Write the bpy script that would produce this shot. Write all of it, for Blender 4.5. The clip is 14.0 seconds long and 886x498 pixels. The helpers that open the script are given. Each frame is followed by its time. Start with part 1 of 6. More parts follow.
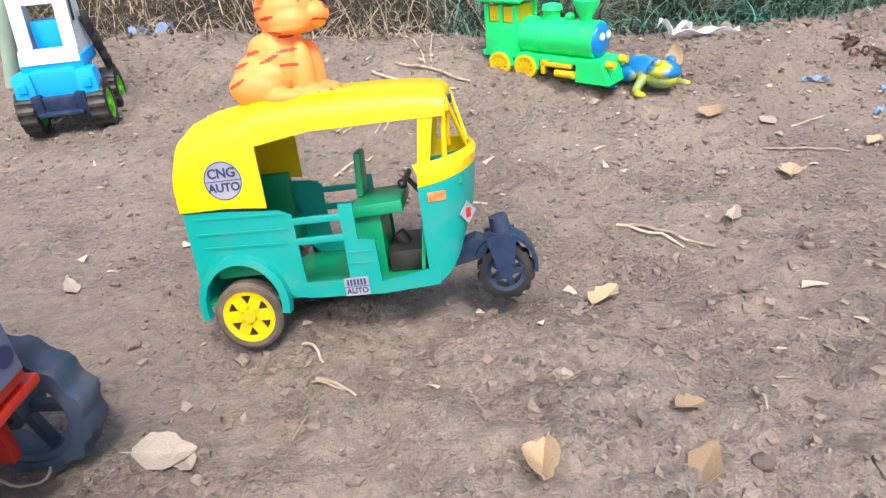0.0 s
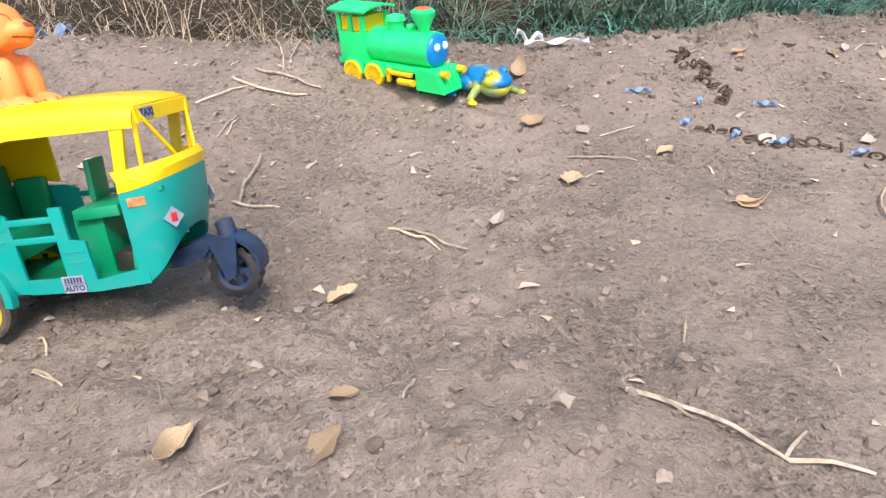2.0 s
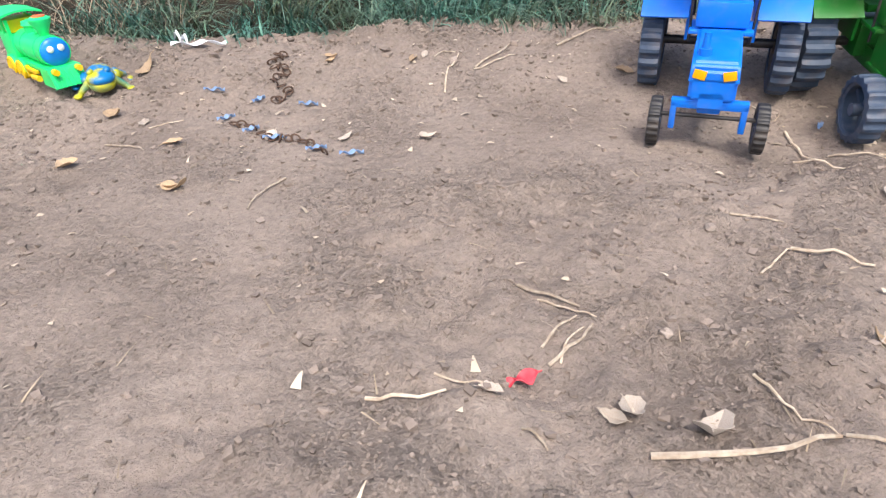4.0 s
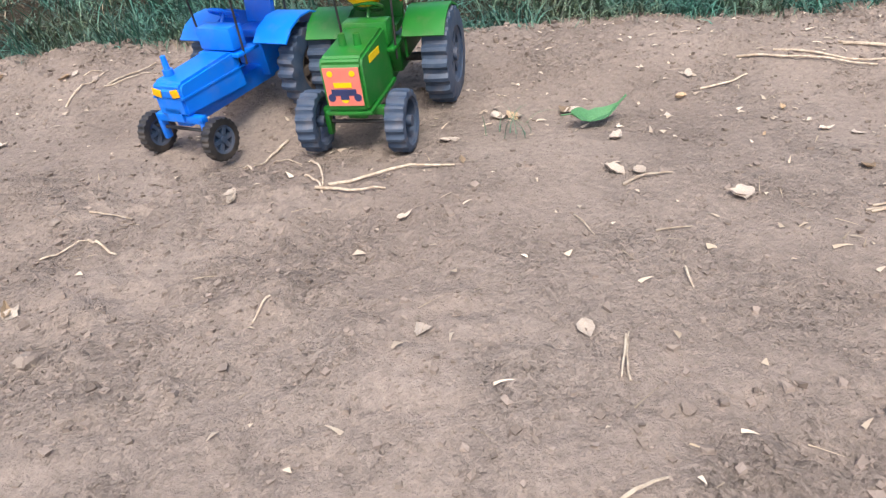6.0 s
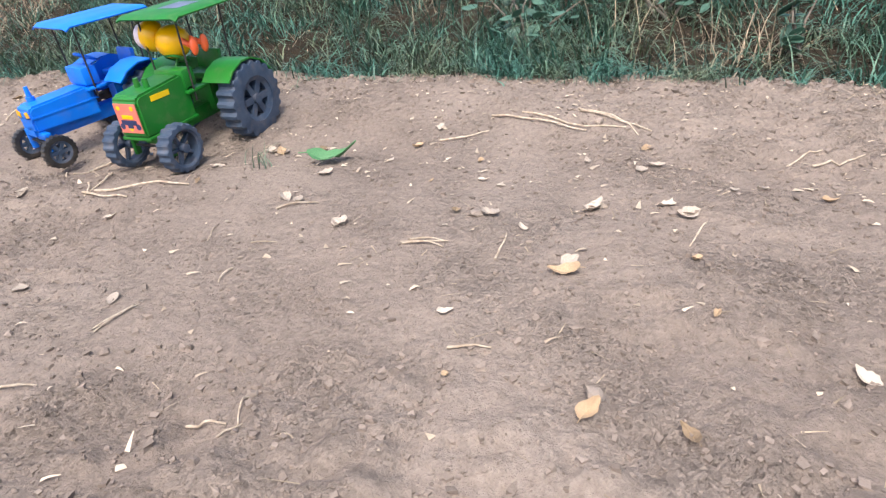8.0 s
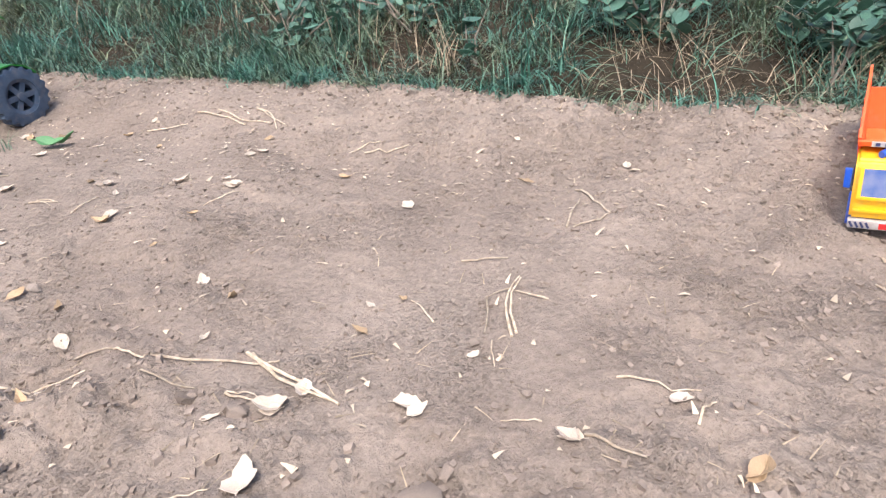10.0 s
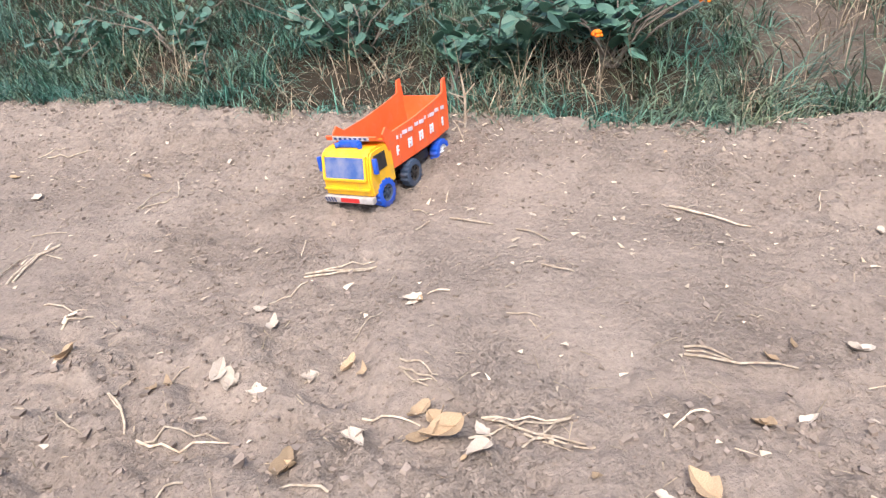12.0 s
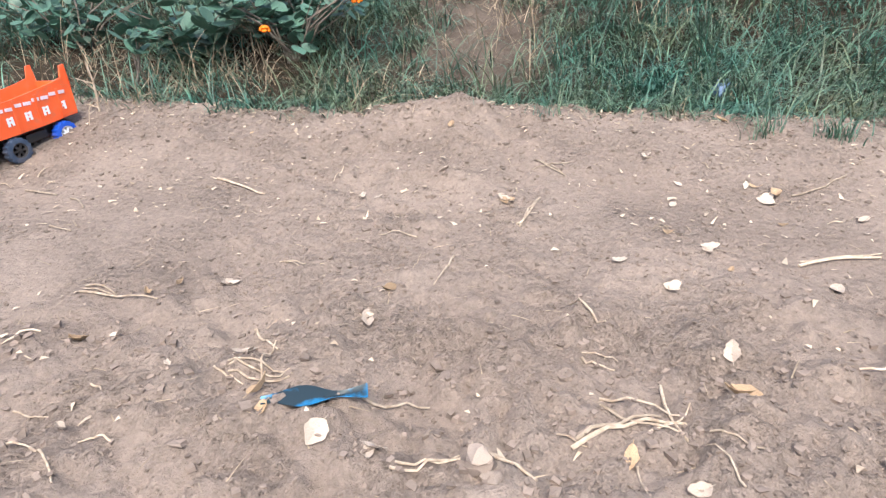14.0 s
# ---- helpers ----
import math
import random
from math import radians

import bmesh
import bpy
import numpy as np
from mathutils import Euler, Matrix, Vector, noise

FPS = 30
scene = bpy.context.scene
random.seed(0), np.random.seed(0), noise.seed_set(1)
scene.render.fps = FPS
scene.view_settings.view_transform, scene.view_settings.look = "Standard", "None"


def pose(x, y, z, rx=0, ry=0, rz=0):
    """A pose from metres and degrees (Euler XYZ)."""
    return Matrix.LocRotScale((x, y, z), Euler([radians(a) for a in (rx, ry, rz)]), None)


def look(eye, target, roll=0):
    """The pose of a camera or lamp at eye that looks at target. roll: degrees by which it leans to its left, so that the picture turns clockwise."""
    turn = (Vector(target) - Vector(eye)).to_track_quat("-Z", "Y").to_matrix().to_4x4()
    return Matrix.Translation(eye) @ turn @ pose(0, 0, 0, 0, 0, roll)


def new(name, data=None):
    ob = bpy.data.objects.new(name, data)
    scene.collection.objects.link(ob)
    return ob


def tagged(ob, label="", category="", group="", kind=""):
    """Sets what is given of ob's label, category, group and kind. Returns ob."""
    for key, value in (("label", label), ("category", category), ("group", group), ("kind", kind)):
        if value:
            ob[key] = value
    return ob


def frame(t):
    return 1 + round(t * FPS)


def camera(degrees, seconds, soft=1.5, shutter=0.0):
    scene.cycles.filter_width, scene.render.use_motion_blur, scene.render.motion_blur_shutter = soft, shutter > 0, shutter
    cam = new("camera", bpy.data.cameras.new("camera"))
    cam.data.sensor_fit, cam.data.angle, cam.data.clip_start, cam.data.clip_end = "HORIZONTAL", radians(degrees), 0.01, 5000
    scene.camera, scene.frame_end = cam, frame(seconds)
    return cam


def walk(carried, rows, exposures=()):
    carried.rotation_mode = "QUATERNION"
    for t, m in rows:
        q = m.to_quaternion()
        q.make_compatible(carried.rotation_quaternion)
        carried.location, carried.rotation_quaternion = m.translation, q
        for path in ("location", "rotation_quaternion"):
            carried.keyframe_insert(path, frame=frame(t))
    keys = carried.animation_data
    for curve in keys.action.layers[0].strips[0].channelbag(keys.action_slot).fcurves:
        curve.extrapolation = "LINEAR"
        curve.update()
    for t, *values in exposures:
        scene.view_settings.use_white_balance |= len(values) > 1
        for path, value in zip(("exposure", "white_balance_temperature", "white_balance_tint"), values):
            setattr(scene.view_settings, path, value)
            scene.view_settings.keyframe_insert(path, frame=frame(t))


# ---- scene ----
cam = camera(69.2, 14.0, soft=1.3)
PATH = [
    (0, (0.389, -0.216, 0.29), (0.497, 1.516, -0.705), -4.4),
    (0.5, (0.423, -0.218, 0.299), (0.536, 1.512, -0.699), -4.3),
    (1, (0.454, -0.224, 0.294), (0.583, 1.506, -0.703), -3.5),
    (1.5, (0.495, -0.239, 0.284), (0.626, 1.485, -0.72), -3.4),
    (2, (0.592, -0.269, 0.299), (0.739, 1.457, -0.701), -3.3),
    (2.2, (0.638, -0.286, 0.303), (0.808, 1.444, -0.687), -2.8),
    (4.3, (1.394, -0.508, 0.356), (1.452, 1.183, -0.71), -2.8),
    (4.5, (1.472, -0.519, 0.346), (1.534, 1.184, -0.702), -2.5),
    (5, (1.672, -0.525, 0.326), (1.672, 1.185, -0.71), -3.4),
    (5.5, (1.875, -0.56, 0.335), (1.768, 1.143, -0.708), -5.3),
    (6, (2.108, -0.615, 0.354), (1.981, 1.089, -0.685), -5.7),
    (6.5, (2.31, -0.642, 0.38), (2.194, 1.078, -0.633), -5.4),
    (7, (2.461, -0.666, 0.376), (2.189, 1.05, -0.614), -4.8),
    (7.2, (2.504, -0.677, 0.376), (2.18, 1.041, -0.597), -4.9),
    (9.3, (3.236, -0.827, 0.417), (2.747, 0.893, -0.48), -4.0),
    (9.5, (3.313, -0.843, 0.431), (2.831, 0.864, -0.492), -4.3),
    (10, (3.517, -0.903, 0.443), (3.065, 0.8, -0.503), -4.3),
    (10.5, (3.678, -0.94, 0.468), (3.281, 0.784, -0.465), -3.8),
    (11, (3.86, -0.967, 0.472), (3.482, 0.771, -0.442), -3.8),
    (11.5, (4.07, -1.007, 0.46), (3.693, 0.735, -0.447), -4.1),
    (12, (4.269, -1.043, 0.461), (3.927, 0.701, -0.456), -4.4),
    (12.5, (4.457, -1.086, 0.467), (4.149, 0.664, -0.452), -4.3),
    (13, (4.632, -1.11, 0.465), (4.338, 0.645, -0.448), -4.2),
    (13.5, (4.818, -1.123, 0.452), (4.556, 0.641, -0.454), -3.6),
    (14, (4.96, -1.133, 0.439), (4.834, 0.636, -0.485), -1.9),
]
walk(cam, [(t, look(eye, target, roll)) for t, eye, target, roll in PATH], [(0, 1.22, 6500, 10), (6.5, 1.23, 6500, 10), (10.5, 1.44, 6500, 11), (14, 1.43, 6500, 10.5)])

# ---- world and light ----
world = bpy.data.worlds.new("world")
scene.world = world
world.use_nodes = True
wn = world.node_tree
sky = wn.nodes.new("ShaderNodeTexSky")
sky.sky_type, sky.sun_disc = "NISHITA", False
sky.sun_elevation, sky.sun_rotation = radians(58), radians(200)
sky.air_density, sky.dust_density = 1.0, 4.0
wn.links.new(sky.outputs[0], wn.nodes["Background"].inputs["Color"])
wn.nodes["Background"].inputs["Strength"].default_value = 0.125
sun_data = bpy.data.lights.new("sun", "SUN")
sun_data.energy, sun_data.angle, sun_data.color = 1.5, radians(14), (1.0, 0.95, 0.88)
sun = new("sun", sun_data)
sun.matrix_world = look((0, 0, 10), (0 + 10 * math.cos(radians(58)) * math.sin(radians(200)), 10 * math.cos(radians(58)) * -math.cos(radians(200)), 10 - 10 * math.sin(radians(58))))


# ---- materials ----
def material(name, c1, c2=None, rough=0.5, scale=40.0, bump=0.0, bump_scale=200.0, metal=0.0, mix=(0.35, 0.65), dust=0.0, spec=0.5, per_object=0.0, per_island=0.0, sub=0.0):
    """Two-tone noise colour, fine relief, optional dust in patches."""
    m = bpy.data.materials.new(name)
    m.use_nodes = True
    nt = m.node_tree
    b = nt.nodes["Principled BSDF"]
    b.inputs["Roughness"].default_value, b.inputs["Metallic"].default_value = rough, metal
    b.inputs["Specular IOR Level"].default_value = spec
    if sub:
        b.inputs["Subsurface Weight"].default_value = sub
        b.inputs["Subsurface Radius"].default_value = (0.01, 0.005, 0.003)
    c2 = c2 or tuple(v * 0.8 for v in c1)
    tc = nt.nodes.new("ShaderNodeTexCoord")
    n = nt.nodes.new("ShaderNodeTexNoise")
    n.inputs["Scale"].default_value, n.inputs["Detail"].default_value = scale, 6
    nt.links.new(tc.outputs["Object"], n.inputs["Vector"])
    r = nt.nodes.new("ShaderNodeValToRGB")
    r.color_ramp.elements[0].position, r.color_ramp.elements[1].position = mix
    r.color_ramp.elements[0].color, r.color_ramp.elements[1].color = (*c1, 1), (*c2, 1)
    nt.links.new(n.outputs["Fac"], r.inputs["Fac"])
    out = r.outputs["Color"]
    if dust:
        n2 = nt.nodes.new("ShaderNodeTexNoise")
        n2.inputs["Scale"].default_value, n2.inputs["Detail"].default_value = 55, 8
        nt.links.new(tc.outputs["Object"], n2.inputs["Vector"])
        mr = nt.nodes.new("ShaderNodeMapRange")
        mr.inputs["From Min"].default_value, mr.inputs["From Max"].default_value = 0.5, 0.75
        mr.inputs["To Max"].default_value = dust
        nt.links.new(n2.outputs["Fac"], mr.inputs["Value"])
        mx = nt.nodes.new("ShaderNodeMix")
        mx.data_type = "RGBA"
        mx.inputs["B"].default_value = (0.30, 0.22, 0.16, 1)
        nt.links.new(mr.outputs["Result"], mx.inputs["Factor"])
        nt.links.new(out, mx.inputs["A"])
        out = mx.outputs["Result"]
    if per_object or per_island:
        src = nt.nodes.new("ShaderNodeObjectInfo").outputs["Random"] if per_object else nt.nodes.new("ShaderNodeNewGeometry").outputs["Random Per Island"]
        hs = nt.nodes.new("ShaderNodeHueSaturation")
        amount = per_object or per_island
        mv = nt.nodes.new("ShaderNodeMapRange")
        mv.inputs["To Min"].default_value, mv.inputs["To Max"].default_value = 1 - amount, 1 + amount
        nt.links.new(src, mv.inputs["Value"])
        nt.links.new(mv.outputs["Result"], hs.inputs["Value"])
        nt.links.new(out, hs.inputs["Color"])
        out = hs.outputs["Color"]
    nt.links.new(out, b.inputs["Base Color"])
    if bump:
        nb = nt.nodes.new("ShaderNodeTexNoise")
        nb.inputs["Scale"].default_value, nb.inputs["Detail"].default_value = bump_scale, 5
        nt.links.new(tc.outputs["Object"], nb.inputs["Vector"])
        bp = nt.nodes.new("ShaderNodeBump")
        bp.inputs["Strength"].default_value, bp.inputs["Distance"].default_value = bump, 0.002
        nt.links.new(nb.outputs["Fac"], bp.inputs["Height"])
        nt.links.new(bp.outputs["Normal"], b.inputs["Normal"])
    return m


def soil_material():
    """Dry soil: broad pale and brown patches, fine grain, crumbly relief at three sizes."""
    m = material("dry_soil", (0.228, 0.184, 0.155), (0.304, 0.249, 0.211), 0.95, 3.2, spec=0.1, mix=(0.3, 0.7))
    nt = m.node_tree
    b = nt.nodes["Principled BSDF"]
    tc = nt.nodes["Texture Coordinate"]
    base = b.inputs["Base Color"].links[0].from_socket
    grain = nt.nodes.new("ShaderNodeTexNoise")
    grain.inputs["Scale"].default_value, grain.inputs["Detail"].default_value, grain.inputs["Roughness"].default_value = 110, 9, 0.75
    nt.links.new(tc.outputs["Object"], grain.inputs["Vector"])
    mr = nt.nodes.new("ShaderNodeMapRange")
    mr.inputs["From Min"].default_value, mr.inputs["From Max"].default_value = 0.3, 0.7
    mr.inputs["To Min"].default_value, mr.inputs["To Max"].default_value = 0.72, 1.22
    nt.links.new(grain.outputs["Fac"], mr.inputs["Value"])
    hs = nt.nodes.new("ShaderNodeHueSaturation")
    nt.links.new(mr.outputs["Result"], hs.inputs["Value"])
    nt.links.new(base, hs.inputs["Color"])
    # bank soil: humus brown, darkened further to paint in shade between the grass
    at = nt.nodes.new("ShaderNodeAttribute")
    at.attribute_name = "humus_shade"
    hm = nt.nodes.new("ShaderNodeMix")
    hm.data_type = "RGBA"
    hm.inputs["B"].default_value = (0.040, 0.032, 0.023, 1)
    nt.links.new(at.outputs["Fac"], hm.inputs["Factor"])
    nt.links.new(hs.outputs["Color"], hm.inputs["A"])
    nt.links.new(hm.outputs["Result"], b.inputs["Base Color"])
    last = None
    for scale, dist, detail in ((26, 0.007, 5), (90, 0.005, 5), (420, 0.0026, 4)):
        nb = nt.nodes.new("ShaderNodeTexNoise")
        nb.inputs["Scale"].default_value, nb.inputs["Detail"].default_value, nb.inputs["Roughness"].default_value = scale, detail, 0.6
        nt.links.new(tc.outputs["Object"], nb.inputs["Vector"])
        bp = nt.nodes.new("ShaderNodeBump")
        bp.inputs["Strength"].default_value, bp.inputs["Distance"].default_value = 0.9, dist
        nt.links.new(nb.outputs["Fac"], bp.inputs["Height"])
        if last:
            nt.links.new(last.outputs["Normal"], bp.inputs["Normal"])
        last = bp
    # crumbs: rounded cells in patches, between them smooth dust
    patch = nt.nodes.new("ShaderNodeTexNoise")
    patch.inputs["Scale"].default_value, patch.inputs["Detail"].default_value = 7, 5
    nt.links.new(tc.outputs["Object"], patch.inputs["Vector"])
    pr = nt.nodes.new("ShaderNodeMapRange")
    pr.inputs["From Min"].default_value, pr.inputs["From Max"].default_value = 0.42, 0.66
    pr.inputs["To Min"].default_value = 0.12
    nt.links.new(patch.outputs["Fac"], pr.inputs["Value"])
    warp = nt.nodes.new("ShaderNodeMix")
    warp.data_type = "VECTOR"
    warp.inputs["Factor"].default_value = 0.012
    nt.links.new(tc.outputs["Object"], warp.inputs["A"])
    nt.links.new(grain.outputs["Color"], warp.inputs["B"])
    for scale, dist in ((95, 0.0060), (230, 0.0030)):
        vo = nt.nodes.new("ShaderNodeTexVoronoi")
        vo.inputs["Scale"].default_value = scale
        nt.links.new(warp.outputs["Result"], vo.inputs["Vector"])
        inv = nt.nodes.new("ShaderNodeMath")
        inv.operation = "MULTIPLY"
        neg = nt.nodes.new("ShaderNodeMath")
        neg.operation = "SUBTRACT"
        neg.inputs[0].default_value = 0.55
        neg.use_clamp = True
        nt.links.new(vo.outputs["Distance"], neg.inputs[1])
        nt.links.new(neg.outputs[0], inv.inputs[0])
        nt.links.new(pr.outputs["Result"], inv.inputs[1])
        bp = nt.nodes.new("ShaderNodeBump")
        bp.inputs["Strength"].default_value, bp.inputs["Distance"].default_value = 0.9, dist
        nt.links.new(inv.outputs[0], bp.inputs["Height"])
        nt.links.new(last.outputs["Normal"], bp.inputs["Normal"])
        last = bp
    nt.links.new(last.outputs["Normal"], b.inputs["Normal"])
    return m


SOIL = soil_material()
CLOD = material("soil_clod", (0.205, 0.164, 0.138), (0.265, 0.215, 0.182), 0.95, 60, 0.6, 500, spec=0.1, per_island=0.22)
TEAL = material("teal_plastic", (0.0, 0.335, 0.300), (0.0, 0.300, 0.270), 0.38, 12, 0.06, 90, dust=0.12)
GREEN_IN = material("green_plastic", (0.0, 0.30, 0.14), (0.0, 0.25, 0.115), 0.4, 20, 0.05, 90, dust=0.1)
YELLOW = material("yellow_plastic", (0.95, 0.62, 0.0), (0.88, 0.54, 0.0), 0.35, 14, 0.06, 80, dust=0.07, sub=0.3)
RIMYELLOW = material("yellow_rim", (0.85, 0.58, 0.0), (0.75, 0.48, 0.0), 0.4, 30, dust=0.15)
NAVY = material("navy_plastic", (0.008, 0.022, 0.062), (0.018, 0.040, 0.095), 0.42, 60, 0.1, 150, dust=0.1)
BLACK = material("black_plastic", (0.012, 0.012, 0.014), (0.03, 0.028, 0.028), 0.5, 50, 0.1, 150, dust=0.12)
TYRE = material("dusty_tyre", (0.17, 0.13, 0.10), (0.06, 0.048, 0.04), 0.85, 45, 0.3, 200)
RUBBER = material("blue_grey_tyre", (0.022, 0.042, 0.080), (0.05, 0.075, 0.12), 0.55, 40, 0.15, 150, dust=0.2)
STICKER = material("silver_sticker", (0.27, 0.29, 0.36), (0.36, 0.38, 0.45), 0.35, 30, dust=0.05)
INK = material("dark_ink", (0.03, 0.04, 0.12), None, 0.5)
WHITE = material("white_plastic", (0.82, 0.84, 0.88), (0.75, 0.78, 0.83), 0.4, 20, dust=0.05)
WORNWHITE = material("worn_white_plastic", (0.48, 0.46, 0.46), (0.34, 0.31, 0.30), 0.6, 60, dust=0.3)
ORANGE_TAPE = material("orange_sticker", (0.75, 0.12, 0.03), (0.85, 0.3, 0.12), 0.35, 150)
RED_TAPE = material("red_sticker", (0.55, 0.03, 0.03), None, 0.4)
GREEN = material("green_tractor_plastic", (0.008, 0.17, 0.018), (0.012, 0.13, 0.016), 0.4, 15, 0.05, 90, dust=0.15)
BLUE = material("blue_tractor_plastic", (0.0, 0.19, 0.80), (0.0, 0.155, 0.70), 0.4, 15, 0.05, 90, dust=0.12)
RED = material("red_tractor_plastic", (0.60, 0.025, 0.012), (0.48, 0.018, 0.01), 0.4, 15, 0.05, 90, dust=0.15)
PINK = material("pink_sticker", (0.72, 0.20, 0.15), (0.66, 0.17, 0.13), 0.4, 40)
SLATE = material("slate_sticker", (0.10, 0.12, 0.20), (0.14, 0.16, 0.25), 0.4, 40)
LOCO = material("loco_green_plastic", (0.01, 0.74, 0.21), (0.01, 0.68, 0.18), 0.35, 14, 0.03, 80, dust=0.06)
FACE = material("blue_face_plastic", (0.0, 0.22, 0.68), None, 0.35)
CYAN = material("bright_blue_plastic", (0.0, 0.40, 0.95), (0.0, 0.36, 0.90), 0.35, 14, dust=0.06)
LIME = material("lime_rim", (0.16, 0.72, 0.02), None, 0.4)
TRUCKYELLOW = material("dusty_truck_yellow_plastic", (0.86, 0.47, 0.015), (0.78, 0.41, 0.02), 0.45, 18, 0.06, 90, dust=0.3)
ORANGE = material("orange_truck_plastic", (0.95, 0.145, 0.04), (0.88, 0.12, 0.03), 0.45, 15, 0.04, 90, dust=0.28)
TRUCKBLUE = material("truck_blue_plastic", (0.01, 0.09, 0.55), None, 0.4, dust=0.25)
DARKGLASS = material("blue_tinted_screen", (0.05, 0.11, 0.32), (0.22, 0.24, 0.36), 0.12, 25)
TIGER = material("orange_vinyl", (0.97, 0.34, 0.085), (0.95, 0.30, 0.07), 0.5, 30, 0.05, 60, sub=0.1)
TIGER_MARK = material("brown_orange_paint", (0.55, 0.06, 0.015), None, 0.5)
TOYYELLOW = material("glossy_yellow_vinyl", (0.90, 0.50, 0.0), (0.85, 0.40, 0.0), 0.3, 20)
LILAC = material("lilac_vinyl", (0.85, 0.72, 0.80), None, 0.35)
FROGBLUE = material("frog_skin_vinyl", (0.0, 0.16, 0.42), (0.42, 0.42, 0.02), 0.35, 26, 0.1, 120, mix=(0.48, 0.56))
FROGYELLOW = material("frog_belly_vinyl", (0.46, 0.43, 0.01), (0.02, 0.22, 0.20), 0.35, 24, mix=(0.5, 0.72))
DRYLEAF = material("dry_leaf", (0.27, 0.18, 0.105), (0.42, 0.31, 0.20), 0.7, 60, 0.3, 200, per_object=0.35)
PALELEAF = material("pale_leaf", (0.56, 0.49, 0.42), (0.38, 0.30, 0.235), 0.7, 60, 0.3, 200, per_object=0.25)
GREENLEAF = material("green_leaf", (0.05, 0.16, 0.06), (0.08, 0.22, 0.09), 0.5, 40, 0.2, 150, per_object=0.3)
TWIG = material("dry_twig", (0.52, 0.44, 0.345), (0.33, 0.255, 0.185), 0.8, 120, 0.3, 300, per_object=0.3)
STRAW = material("straw", (0.40, 0.32, 0.23), (0.24, 0.185, 0.125), 0.8, 40, per_island=0.4)
GRASS = material("grass", (0.052, 0.152, 0.112), (0.122, 0.145, 0.083), 0.5, 5, per_island=0.65, mix=(0.42, 0.66))
STONE = material("pale_stone", (0.27, 0.215, 0.175), (0.40, 0.33, 0.28), 0.85, 60, 0.4, 200, per_object=0.25)
FLOWER = material("orange_flower", (0.90, 0.14, 0.0), (0.85, 0.25, 0.0), 0.6, 80)
PALEGREEN = material("pale_green_paint", (0.30, 0.42, 0.33), (0.24, 0.34, 0.27), 0.6, 20, dust=0.3)
BLUEWRAP = material("blue_foil", (0.03, 0.05, 0.06), (0.02, 0.24, 0.50), 0.25, 24, metal=0.3, mix=(0.50, 0.58))
BLUERAG = material("blue_plastic_shred", (0.12, 0.22, 0.42), (0.25, 0.36, 0.55), 0.5, 60)
CRIMSON = material("crimson_paper", (0.50, 0.02, 0.04), (0.7, 0.10, 0.12), 0.5, 60)


# ---- mesh helpers ----
def place(bm, verts, m):
    bmesh.ops.transform(bm, matrix=m, verts=verts)


def box(bm, size, loc=(0, 0, 0), rot=(0, 0, 0), bevel=0.0, taper=None):
    made = bmesh.ops.create_cube(bm, size=1.0)["verts"]
    for v in made:
        v.co = Vector((v.co.x * size[0], v.co.y * size[1], v.co.z * size[2]))
        if taper and v.co.z > 0:
            v.co.x, v.co.y = v.co.x * taper[0], v.co.y * taper[1]
    if bevel:
        edges = list({e for v in made for e in v.link_edges})
        made = bmesh.ops.bevel(bm, geom=edges, offset=bevel, segments=2, affect="EDGES", profile=0.6)["verts"]
    place(bm, made, pose(*loc, *rot))
    return bm


def rod(bm, a, b, r, r2=None, seg=10):
    a, b = Vector(a), Vector(b)
    d = b - a
    made = bmesh.ops.create_cone(bm, cap_ends=True, segments=seg, radius1=r, radius2=r if r2 is None else r2, depth=d.length)["verts"]
    place(bm, made, Matrix.Translation((a + b) / 2) @ d.to_track_quat("Z", "Y").to_matrix().to_4x4())
    return bm


def ball(bm, loc, radii, rot=(0, 0, 0), seg=16):
    made = bmesh.ops.create_uvsphere(bm, u_segments=seg, v_segments=max(6, seg // 2 + 2), radius=1.0)["verts"]
    place(bm, made, pose(*loc, *rot) @ Matrix.Diagonal((*radii, 1)))
    return bm


def prism(bm, points, y0, y1):
    """A polygon in x, z pushed from y0 to y1."""
    a = [bm.verts.new((x, y0, z)) for x, z in points]
    b = [bm.verts.new((x, y1, z)) for x, z in points]
    n = len(points)
    bm.faces.new(a), bm.faces.new(b[::-1])
    for i in range(n):
        bm.faces.new((a[i], b[i], b[(i + 1) % n], a[(i + 1) % n]))
    bmesh.ops.recalc_face_normals(bm, faces=bm.faces)
    return bm


def lathe(bm, profile, seg=28, axis="Y", closed=False):
    """Turns (radius, offset) pairs round the axis."""
    rings = []
    for k in range(seg):
        a = 2 * math.pi * k / seg
        c, s = math.cos(a), math.sin(a)
        rings.append([bm.verts.new((r * c, o, r * s) if axis == "Y" else (r * c, r * s, o)) for r, o in profile])
    last = len(profile) if closed else len(profile) - 1
    for k in range(seg):
        p, q = rings[k], rings[(k + 1) % seg]
        for i in range(last):
            j = (i + 1) % len(profile)
            bm.faces.new((p[i], p[j], q[j], q[i]))
    bmesh.ops.recalc_face_normals(bm, faces=bm.faces)
    return bm


def loft(bm, rows):
    grid = [[bm.verts.new(p) for p in row] for row in rows]
    for p, q in zip(grid, grid[1:]):
        for i in range(len(p) - 1):
            bm.faces.new((p[i], p[i + 1], q[i + 1], q[i]))
    bmesh.ops.recalc_face_normals(bm, faces=bm.faces)
    return grid


